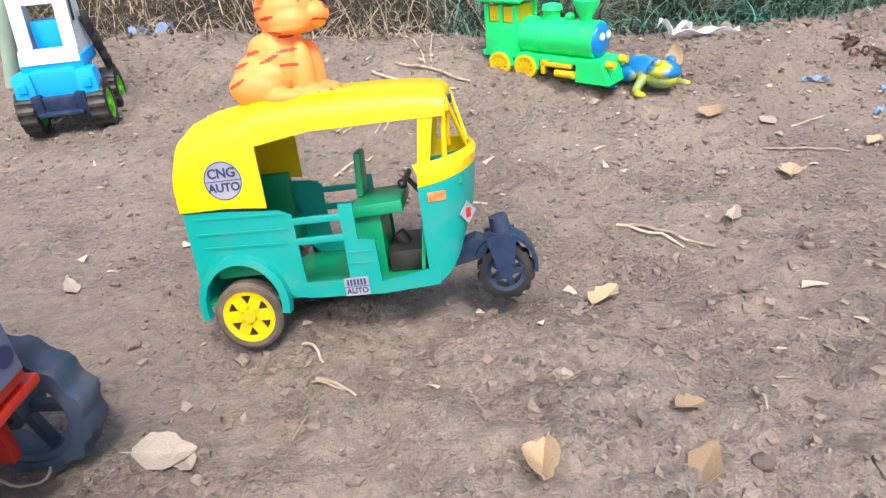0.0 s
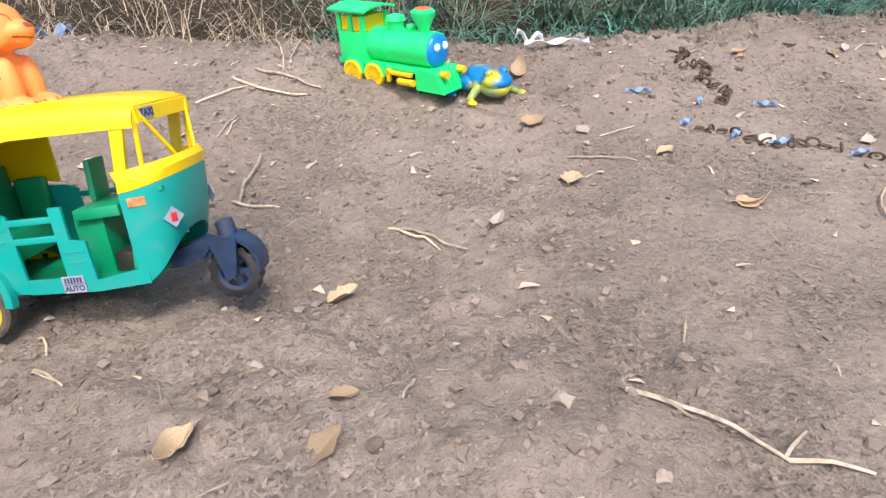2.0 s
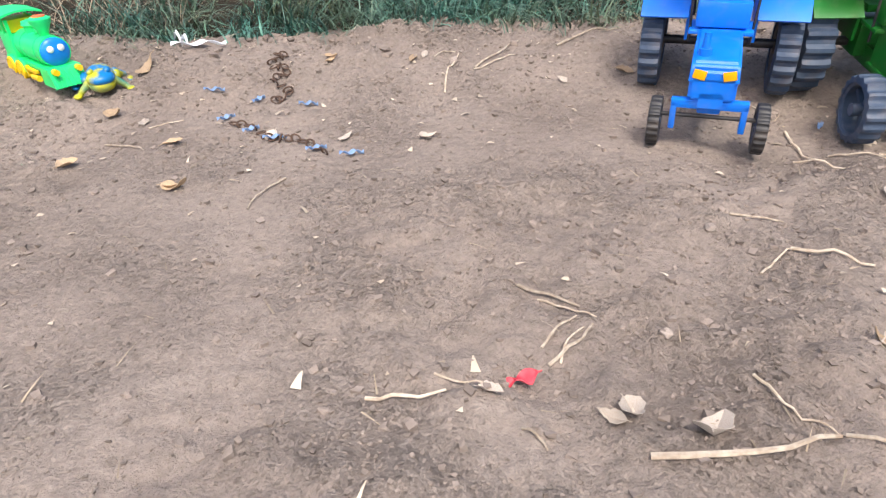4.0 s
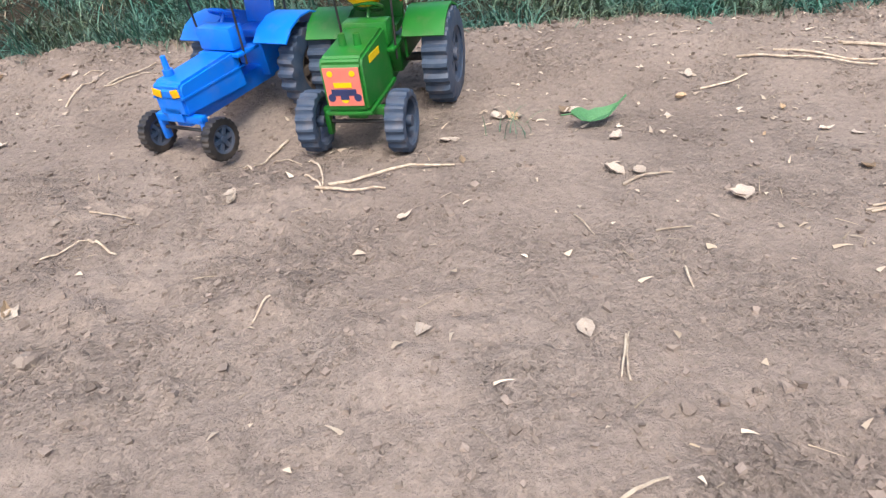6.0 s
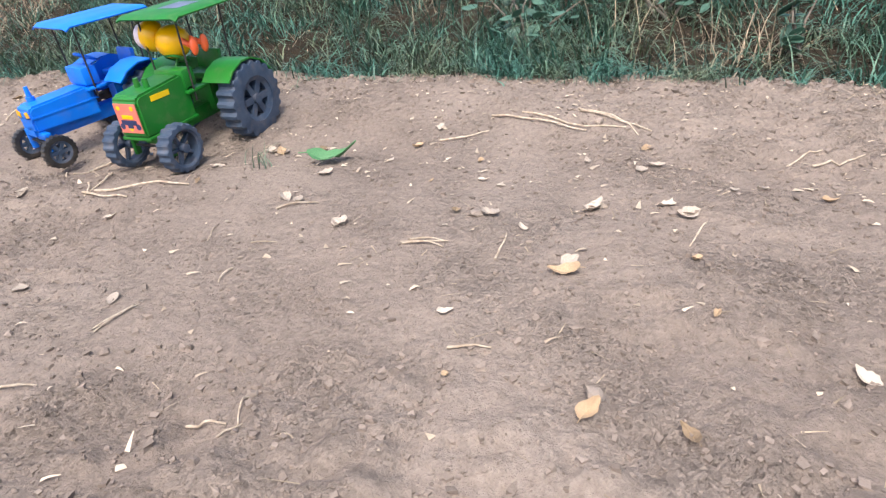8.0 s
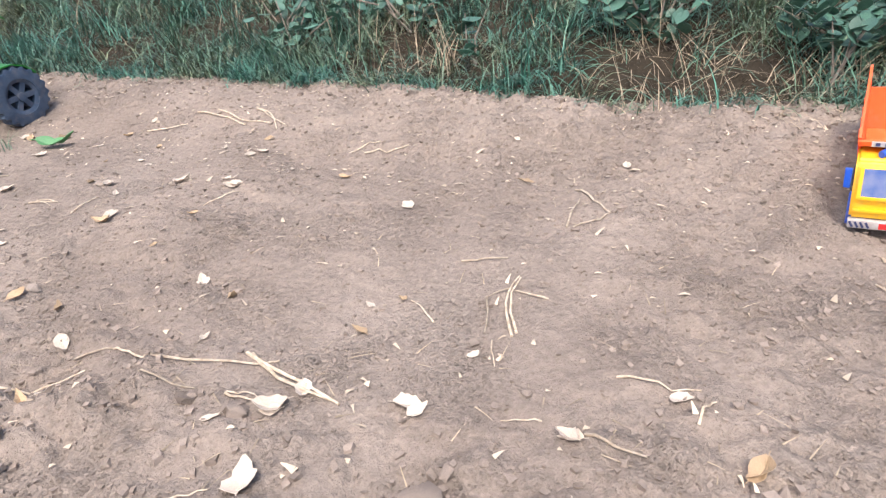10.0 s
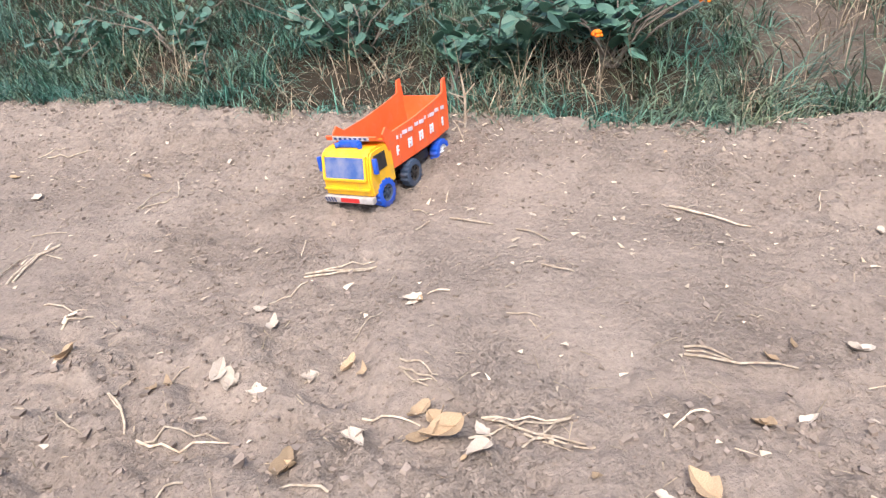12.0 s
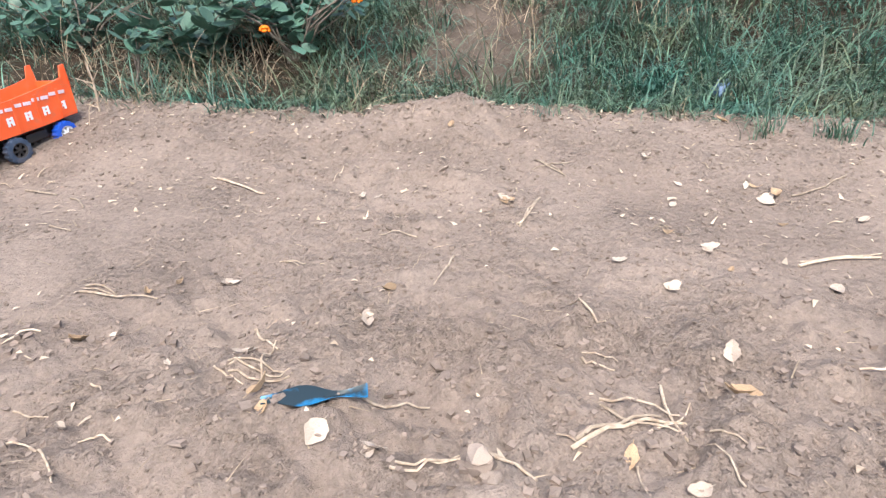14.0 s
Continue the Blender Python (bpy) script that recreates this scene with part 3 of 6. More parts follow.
def tiger(m):
    """A sitting vinyl tiger, one plain mesh; nose towards +x."""
    bm = bmesh.new()
    parts = [((0, 0, 0.030), (0.020, 0.019, 0.030)), ((-0.008, 0, 0.020), (0.023, 0.024, 0.020)), ((-0.012, -0.016, 0.014), (0.018, 0.010, 0.014)), ((-0.012, 0.016, 0.014), (0.018, 0.010, 0.014)),
             ((0.006, -0.020, 0.006), (0.013, 0.007, 0.0065)), ((0.006, 0.020, 0.006), (0.013, 0.007, 0.0065)), ((0.018, -0.011, 0.020), (0.008, 0.008, 0.024)), ((0.018, 0.011, 0.020), (0.008, 0.008, 0.024)),
             ((0.025, -0.012, 0.006), (0.012, 0.009, 0.0065)), ((0.025, 0.012, 0.006), (0.012, 0.009, 0.0065)), ((0.007, 0, 0.071), (0.025, 0.027, 0.025)), ((0.012, -0.014, 0.062), (0.017, 0.015, 0.014)), ((0.012, 0.014, 0.062), (0.017, 0.015, 0.014)),
             ((0.027, 0, 0.067), (0.014, 0.015, 0.011)), ((0.028, 0, 0.059), (0.009, 0.010, 0.006)), ((-0.004, -0.022, 0.085), (0.005, 0.006, 0.007)), ((-0.004, 0.022, 0.085), (0.005, 0.006, 0.007)), ((0.003, 0, 0.095), (0.005, 0.004, 0.005))]
    for loc, radii in parts:
        ball(bm, loc, radii, seg=18)
    ob = new("toy_tiger", mesh_of(bm, TIGER))
    md = ob.modifiers.new("blend", "REMESH")
    md.mode, md.voxel_size, md.use_smooth_shade = "VOXEL", 0.0011, True
    sm = ob.modifiers.new("soften", "SMOOTH")
    sm.factor, sm.iterations = 0.5, 6
    me = bpy.data.meshes.new_from_object(ob.evaluated_get(bpy.context.evaluated_depsgraph_get()))
    ob.modifiers.clear()
    # painted stripes: a second material on faces inside curved stripe bands
    me.materials.clear()
    me.materials.append(TIGER), me.materials.append(TIGER_MARK)
    stripes = [(-0.020, 0.030, 0.3), (-0.012, 0.038, 0.2), (0.0, 0.033, 0.4), (0.012, 0.048, 0.0), (0.012, 0.038, 0.1), (0.012, 0.028, 0.0), (-0.022, 0.018, 0.5), (-0.010, 0.074, 0.1), (-0.002, 0.066, 0.1), (0.004, 0.052, -0.2)]
    for p in me.polygons:
        c = p.center
        hit = False
        for sx, sz, sl in stripes:
            u, v = c.x - sx, c.z - sz - sl * (c.x - sx)
            if (u / 0.0065) ** 2 + (v / 0.0014) ** 2 < 1 and abs(c.y) > 0.008:
                hit = True
        if c.z < 0.0095 and c.x > 0.012 and abs((abs(c.y) - 0.012) % 0.0055 - 0.0027) < 0.0006 and c.x > 0.028:
            hit = True
        ey, ez = abs(c.y) - 0.013, c.z - 0.077
        if c.x > 0.015 and c.z > 0.072 and abs(math.hypot(ey, ez) - 0.0055) < 0.0008 and ez > -0.001:
            hit = True
        if c.x > 0.026 and abs(c.z - 0.0605 - 0.15 * abs(c.y)) < 0.0008 and abs(c.y) < 0.013:
            hit = True
        if c.z > 0.084 and abs(c.y) > 0.0225 and c.x > -0.003:
            hit = True
        if c.x > 0.037 and c.z > 0.070 and abs(c.y) < 0.005:
            hit = True
        p.material_index = 1 if hit else 0
    for v in me.vertices:
        w = float(sstep((v.co.z - 0.044) / 0.016))
        v.co = v.co.lerp(Vector((0.010 + (v.co.x - 0.007) * 0.80, v.co.y * 0.78, 0.047 + (v.co.z - 0.050) * 0.84)), w)
    me.shade_smooth()
    ob.data = me
    ob.matrix_basis = m
    return tagged(ob, "orange vinyl sitting tiger toy with brown stripes on the rickshaw roof", "toy tiger")


RICK = pose(0.279, 0.214, 0.0045, -11.5, -3.6, -6.3) @ Matrix.Diagonal((0.875, 0.885, 0.90, 1))
rickshaw(RICK)
tiger(RICK @ pose(0.053, -0.018, 0.1755, 2, 2, -4) @ Matrix.Diagonal((1.20, 1.12, 1.0, 1)))


# ---- toy tractors ----
def tractor(name, m, paint, sticker, label, style, half_axle=0.076, front_width=0.036, front_lugs=18, shorter=0.0, lift=0.0, overhang=0.0):
    """Nose towards +x; origin on the ground under the rear axle."""
    r = root(name, m, label, "toy tractor", "toy tractors")
    big = style == "big"
    hw, nose, base, top = (0.031, 0.245, 0.066, 0.142) if big else (0.029, 0.215, 0.075, 0.125)
    nose, base, top = nose - shorter + overhang, base + lift, top + lift
    bm = bmesh.new()
    pts = [(0.085, base - 0.006), (nose, base), (nose, top - 0.008), (nose - 0.008, top), (0.10, top + 0.006), (0.085, top - 0.004)]
    prism(bm, pts, -hw, hw)
    bmesh.ops.bevel(bm, geom=list(bm.edges), offset=0.004, segments=2, affect="EDGES")
    if big:
        box(bm, (nose - 0.085, hw * 2 + 0.008, 0.006), ((nose + 0.085) / 2, 0, base - 0.003), bevel=0.002)
    part("hood", bm, paint, r)
    bm = bmesh.new()
    if big:
        for dx, dy in ((0.0, 0.012), (0.0, -0.010)):
            rod(bm, (nose - 0.05 + dx, dy, top), (nose - 0.05 + dx, dy, top + 0.018), 0.006, 0.005)
    else:
        rod(bm, (nose - 0.03, -0.016, top), (nose - 0.03, -0.016, top + 0.030), 0.0055, 0.004)
        rod(bm, (nose - 0.03, -0.016, top), (nose - 0.03, -0.016, top + 0.010), 0.008)
    part("exhaust", bm, paint, r)
    bm = bmesh.new()
    sz = (0.0015, 0.052, 0.054) if big else (0.0015, 0.012, 0.008)
    if big:
        box(bm, sz, (nose + 0.001, 0, (base + top) / 2 - 0.001))
        g = part("grille_sticker", bm, sticker, r, "printed grille sticker with headlamps and a small vehicle picture")
        bm = bmesh.new()
        for s in (-1, 1):
            rod(bm, (nose + 0.0015, s * 0.016, 0.122 + lift), (nose + 0.0024, s * 0.016, 0.122 + lift), 0.0042, seg=16)
        rod(bm, (nose + 0.0015, 0, 0.086 + lift), (nose + 0.0022, 0, 0.086 + lift), 0.006, seg=16)
        box(bm, (0.001, 0.026, 0.007), (nose + 0.002, 0, 0.106 + lift))
        part("printed_lamp", bm, RIMYELLOW, g)
        bm = bmesh.new()
        for s in (-1, 1):
            rod(bm, (nose + 0.0015, s * 0.019, 0.088 + lift), (nose + 0.0023, s * 0.019, 0.088 + lift), 0.0055, seg=16)
        box(bm, (0.0008, 0.036, 0.009), (nose + 0.002, 0, 0.0955 + lift))
        box(bm, (0.0008, 0.012, 0.014), (nose + 0.0021, 0, 0.092 + lift))
        part("printed_wheels", bm, INK, g)
        for s in (-1, 1):
            bm = bmesh.new()
            box(bm, (0.045, 0.001, 0.010), (nose - 0.055, s * (hw + 0.0006), top - 0.014), (0, -2, 0))
            part("side_stripe", bm, RIMYELLOW, r, "yellow stripe sticker")
    else:
        for s in (-1, 1):
            bm = bmesh.new()
            box(bm, (0.0015, 0.016, 0.012), (nose + 0.0008, s * 0.018, top - 0.014), (s * 12, 0, 0), bevel=0.0006)
            part("headlamp_sticker", bm, TOYYELLOW, r, "orange headlamp sticker")
        bm = bmesh.new()
        box(bm, (nose - 0.08, hw * 2 + 0.003, 0.003), ((nose + 0.08) / 2, 0, top - 0.022))
        part("hood_lip", bm, paint, r)
    # chassis and axles
    fa = (0.215 if big else 0.205) - shorter
    bm = bmesh.new()
    box(bm, (fa, 0.030, 0.030), (fa / 2, 0, 0.062), bevel=0.004)
    box(bm, (0.06, 0.060, 0.055), (0.0, 0, 0.085), bevel=0.006)
    part("chassis", bm, paint, r)
    half = half_axle if big else 0.066
    bm = bmesh.new()
    box(bm, (0.012, half * 2 - 0.036, 0.012), (fa, 0, 0.062), bevel=0.002)
    for s in (-1, 1):
        box(bm, (0.012, 0.008, 0.040), (fa, s * (half - 0.022), 0.045), bevel=0.002)
    box(bm, (0.02, 0.03, 0.02), (fa, 0, 0.070))
    part("front_axle", bm, paint, r)
    bm = bmesh.new()
    rod(bm, (fa, -half, 0.044), (fa, half, 0.044), 0.0028)
    part("front_axle_rod", bm, BLACK, r)
    bm = bmesh.new()
    rod(bm, (0, -0.09, 0.073), (0, 0.09, 0.073), 0.007)
    part("rear_axle_rod", bm, BLACK, r)
    for s in (-1, 1):
        if big:
            wheel(r, pose(fa, s * half, 0.0445), 0.0435, front_width, RUBBER, RUBBER, front_lugs, rim_r=0.80, spokes=5, lug_h=0.05, name="front_wheel", thin=True)
            wheel(r, pose(0, s * 0.094, 0.075), 0.072, 0.044, RUBBER, RUBBER, 20, rim_r=0.62, spokes=6, name="rear_wheel")
        else:
            wheel(r, pose(fa, s * half, 0.033), 0.032, 0.016, BLACK, RUBBER, 22, rim_r=0.68, spokes=6, lug_h=0.04, name="front_wheel")
            wheel(r, pose(0, s * 0.094, 0.068), 0.065, 0.032, RUBBER, TYRE, 20, rim_r=0.62, spokes=6, name="rear_wheel")
        # mudguard over the rear wheel
        rows = []
        for a in (150, 125, 100, 80, 58, 38):
            c, sn = math.cos(radians(a)), math.sin(radians(a))
            rr = 0.082
            rows.append([(rr * c * 0.95 + 0.004, s * y, 0.080 + rr * sn * 0.92) for y in (0.046, 0.070, 0.100, 0.112)])
        bm = bmesh.new()
        loft(bm, rows)
        part("mudguard", bm, paint, r, solid=0.003)
        bm = bmesh.new()
        prism(bm, [(-0.05, 0.09), (0.05, 0.09), (0.05, 0.140), (0.0, 0.156), (-0.05, 0.140)], s * 0.044, s * 0.048)
        part("fender_plate", bm, paint, r)
    bm = bmesh.new()
    box(bm, (0.045, 0.058, 0.012), (0.006, 0, 0.128), bevel=0.003)
    box(bm, (0.010, 0.058, 0.038), (-0.020, 0, 0.150), (0, -10, 0), bevel=0.004)
    part("seat", bm, paint, r)
    bm = bmesh.new()
    box(bm, (0.032, 0.070, 0.036), (0.082, 0, 0.142), bevel=0.005)
    box(bm, (0.05, 0.085, 0.006), (0.075, 0, 0.118), bevel=0.002)
    part("dashboard", bm, paint, r)
    bm = bmesh.new()
    rod(bm, (0.075, 0, 0.155), (0.062, 0, 0.172), 0.003)
    ring = [(0.021 + 0.0028 * math.cos(radians(a)), 0.0028 * math.sin(radians(a))) for a in range(0, 360, 60)]
    before = set(bm.verts)
    lathe(bm, ring, 24, "Z", True)
    place(bm, [v for v in bm.verts if v not in before], pose(0.062, 0, 0.172, 0, -30, 0))
    for a in (0, 120, 240):
        d = pose(0.062, 0, 0.172, 0, -30, 0) @ pose(0, 0, 0, 0, 0, a) @ Vector((0.02, 0, 0))
        rod(bm, (0.062, 0, 0.172), d, 0.002, seg=6)
    part("steering_wheel", bm, paint, r)
    # canopy on four posts
    for px in (-0.035, 0.085):
        for s in (-1, 1):
            bm = bmesh.new()
            rod(bm, (px, s * 0.040, 0.10), (px, s * 0.046, 0.258 if big else 0.244), 0.0018)
            part("canopy_post", bm, BLACK, r)
    bm = bmesh.new()
    rows = []
    for x in (-0.068, -0.062, 0.10, 0.110):
        drop = 0.006 if x in (-0.068, 0.110) else 0.0
        rows.append([(x, y, (0.260 if big else 0.246) - drop - (0.004 if abs(y) > 0.065 else 0)) for y in (-0.072, -0.062, -0.02, 0.02, 0.062, 0.072)])
    loft(bm, rows)
    canopy = part("canopy", bm, paint, r, solid=0.003)
    if big:
        bm = bmesh.new()
        box(bm, (0.060, 0.050, 0.001), (0.02, 0, 0.2612))
        part("canopy_sticker", bm, SLATE, canopy, "dark blue sticker")
    return r


def facing(x, y, hx, hy, back=0.0, sink=0.003):
    """Pose with the nose along (hx, hy), resting on the ground."""
    return pose(x, y, gz(x, y) - sink, 0, 0, math.degrees(math.atan2(hy, hx)))


tractor("toy_tractor", facing(1.972, 0.468, -0.19, -0.98) @ pose(0, 0, -0.006, 0, 4.5, 0), GREEN, PINK, "green plastic toy tractor with chunky lugged wheels and pink grille sticker", "big", 0.067, 0.030, 18, 0.030, 0.006)
tractor("toy_tractor", facing(1.755, 0.500, -0.42, -0.907) @ pose(0, 0, -0.006, 0, 5, 0), BLUE, PINK, "bright blue plastic toy tractor with narrow front wheels, canopy above", "small", shorter=-0.004, lift=-0.006)
tractor("toy_tractor", facing(-0.066, 0.054, 0.990, -0.14), RED, SLATE, "worn red plastic toy tractor with dark grille sticker", "big", 0.056, 0.022, 13, -0.008, 0.020, 0.010)


def beaked_toy(m):
    r = root("toy_bird", m, "glossy yellow vinyl bird toy with orange feet on the tractor seat", "toy bird")
    bm = bmesh.new()
    ball(bm, (0, 0, 0.024), (0.032, 0.026, 0.024))
    ball(bm, (0.040, 0, 0.034), (0.024, 0.022, 0.023))
    part("body", bm, TOYYELLOW, r)
    bm = bmesh.new()
    ball(bm, (0.054, 0.0, 0.034), (0.0170, 0.0195, 0.0195))
    part("face", bm, LILAC, r, "pale lilac face patch")
    for s in (-1, 1):
        bm = bmesh.new()
        rod(bm, (-0.026, s * 0.010, 0.026), (-0.050, s * 0.014, 0.018), 0.005, 0.004)
        ball(bm, (-0.052, s * 0.014, 0.018), (0.006, 0.008, 0.013))
        part("foot", bm, ORANGE, r, "orange foot")
    return r


beaked_toy(facing(1.972, 0.468, -0.19, -0.98) @ pose(0.072, -0.004, 0.160, 0, 1, -80) @ Matrix.Diagonal((1.05, 1.25, 1.3, 1)))


# ---- toy dump truck ----
def dump_truck(m):
    """Nose towards +x; origin under the nose."""
    r = root("toy_dump_truck", m, "yellow and orange plastic toy dump truck with blue wheels", "toy truck")
    H = 0.059
    bm = bmesh.new()
    pts = [(-0.075, 0.036), (0.0, 0.030), (0.002, 0.062), (-0.006, 0.104), (-0.014, 0.112), (-0.075, 0.114)]
    prism(bm, pts, -H, H)
    bmesh.ops.bevel(bm, geom=list(bm.edges), offset=0.004, segments=2, affect="EDGES")
    cab = part("cab", bm, TRUCKYELLOW, r)
    bm = bmesh.new()
    prism(bm, [(0.0025, 0.066), (0.0035, 0.066), (-0.0040, 0.102), (-0.0050, 0.102)], -0.048, 0.048)
    part("windscreen", bm, DARKGLASS, cab, "blue tinted windscreen")
    bm = bmesh.new()
    for y in (-0.050, 0.050):
        box(bm, (0.004, 0.005, 0.042), (-0.0002, y, 0.084), (0, -12, 0))
    box(bm, (0.004, 0.10, 0.004), (0.004, 0, 0.0640))
    box(bm, (0.004, 0.11, 0.003), (0.004, 0, 0.046))
    part("screen_frame", bm, TRUCKYELLOW, cab)
    for s in (-1, 1):
        bm = bmesh.new()
        box(bm, (0.034, 0.002, 0.030), (-0.034, s * (H + 0.0004), 0.086), bevel=0.0005)
        part("side_window", bm, BLACK, cab, "dark side window opening")
        bm = bmesh.new()
        box(bm, (0.006, 0.010, 0.028), (-0.010, s * (H + 0.008), 0.086), bevel=0.002)
        part("mirror", bm, TRUCKBLUE, cab, "blue wing mirror")
    bm = bmesh.new()
    box(bm, (0.012, 0.118, 0.012), (0.001, 0, 0.026), bevel=0.002)
    bumper = part("bumper", bm, WORNWHITE, r, "worn white bumper with red and blue printing")
    bm = bmesh.new()
    box(bm, (0.001, 0.045, 0.008), (0.0073, 0.004, 0.026))
    part("printed_panel", bm, RED_TAPE, bumper)
    bm = bmesh.new()
    for k in range(4):
        box(bm, (0.001, 0.003, 0.009), (0.0073, -0.054 + 0.007 * k, 0.026), (30, 0, 0))
    part("printed_bars", bm, INK, bumper)
    bm = bmesh.new()
    box(bm, (0.014, 0.046, 0.012), (-0.030, 0, 0.119), bevel=0.003)
    for s in (-1, 1):
        rod(bm, (-0.030, s * 0.022, 0.118), (-0.020, s * 0.030, 0.117), 0.005)
    part("roof_horn", bm, TRUCKBLUE, r, "blue roof horn bar")
    # tipper body
    bm = bmesh.new()
    box(bm, (0.205, 0.104, 0.004), (-0.180, 0, 0.060))
    part("bed_floor", bm, ORANGE, r)
    for s in (-1, 1):
        low, high = s * 0.054, s * 0.060
        top = [(-0.052, 0.128), (-0.064, 0.138), (-0.082, 0.124), (-0.15, 0.126), (-0.20, 0.131), (-0.245, 0.136), (-0.270, 0.141), (-0.277, 0.165), (-0.288, 0.166), (-0.288, 0.128)]
        bot = [(-0.078, 0.056), (-0.079, 0.056), (-0.085, 0.056), (-0.15, 0.056), (-0.20, 0.056), (-0.245, 0.058), (-0.268, 0.060), (-0.276, 0.061), (-0.286, 0.062), (-0.287, 0.070)]
        bm = bmesh.new()
        loft(bm, [[(x0, low, z0), (x0 * 0.5 + x1 * 0.5, (low + high) / 2, (z0 + z1) / 2), (x1, high, z1)] for (x1, z1), (x0, z0) in zip(top, bot)])
        wall = part("bed_side", bm, ORANGE, r, solid=0.004)
        for x in (-0.10, -0.15, -0.20, -0.25):
            bm = bmesh.new()
            box(bm, (0.006, 0.004, 0.062), (x, s * 0.0588, 0.092), (-s * 5, 0, 0))
            part("rib", bm, ORANGE, wall)
        for k, x in enumerate((-0.095, -0.135, -0.175, -0.215, -0.255)):
            bm = bmesh.new()
            for dx, w, h, dz in ((-0.005, 0.005, 0.018, 0), (0.004, 0.005, 0.018, 0), (0, 0.012, 0.004, 0.006), (0, 0.012, 0.004, -0.001)):
                box(bm, (w, 0.001, h), (x + dx, s * 0.0590, 0.085 + dz), (-s * 5, 0, 0))
            part("printed_mark", bm, WHITE, wall, "white printed mark")
        bm = bmesh.new()
        for k in range(9):
            box(bm, (0.016, 0.001, 0.007), (-0.10 - 0.02 * k, s * 0.0612, 0.108 + 0.0006 * k + 0.002 * (k % 2)), (-s * 5, -6, 0))
        part("printed_band", bm, LILAC, wall, "pale violet printed band")
    bm = bmesh.new()
    loft(bm, [[(-0.078, y * 0.9, 0.056), (-0.066, y, 0.112), (-0.036, y, 0.124), (-0.034, y, 0.130)] for y in (-0.061, 0, 0.061)])
    part("headboard", bm, ORANGE, r, solid=0.004)
    bm = bmesh.new()
    box(bm, (0.0015, 0.088, 0.007), (-0.0325, 0, 0.1265), (0, 0, 0))
    hb = part("headboard_label", bm, WORNWHITE, r, "white label strip with dark marks")
    bm = bmesh.new()
    for k in range(7):
        box(bm, (0.001, 0.006, 0.004), (-0.0315, -0.036 + 0.012 * k, 0.1265))
    part("printed_bars", bm, INK, hb)
    bm = bmesh.new()
    loft(bm, [[(-0.284, y * 0.9, 0.058), (-0.287, y, 0.130)] for y in (-0.059, 0, 0.059)])
    part("tailboard", bm, ORANGE, r, solid=0.004)
    bm = bmesh.new()
    box(bm, (0.235, 0.050, 0.020), (-0.155, 0, 0.040), bevel=0.003)
    for x in (-0.037, -0.130, -0.242):
        rod(bm, (x, -0.05, 0.026), (x, 0.05, 0.026), 0.004)
    box(bm, (0.05, 0.09, 0.018), (-0.185, 0, 0.038), bevel=0.004)
    part("chassis", bm, BLACK, r)
    for x, mats in ((-0.037, (TRUCKBLUE, RUBBER)), (-0.130, (RUBBER, BLACK)), (-0.242, (TRUCKBLUE, WHITE))):
        for s in (-1, 1):
            wheel(r, pose(x, s * 0.052, 0.026), 0.0255, 0.021, mats[0], mats[1], 16, rim_r=0.62, spokes=6)
    return r


dump_truck(facing(3.910, -0.022, -0.325, -0.946) @ pose(0, 0, 0.002, 4, 1.5, 0) @ Matrix.Diagonal((1.04, 0.90, 1.0, 1)))


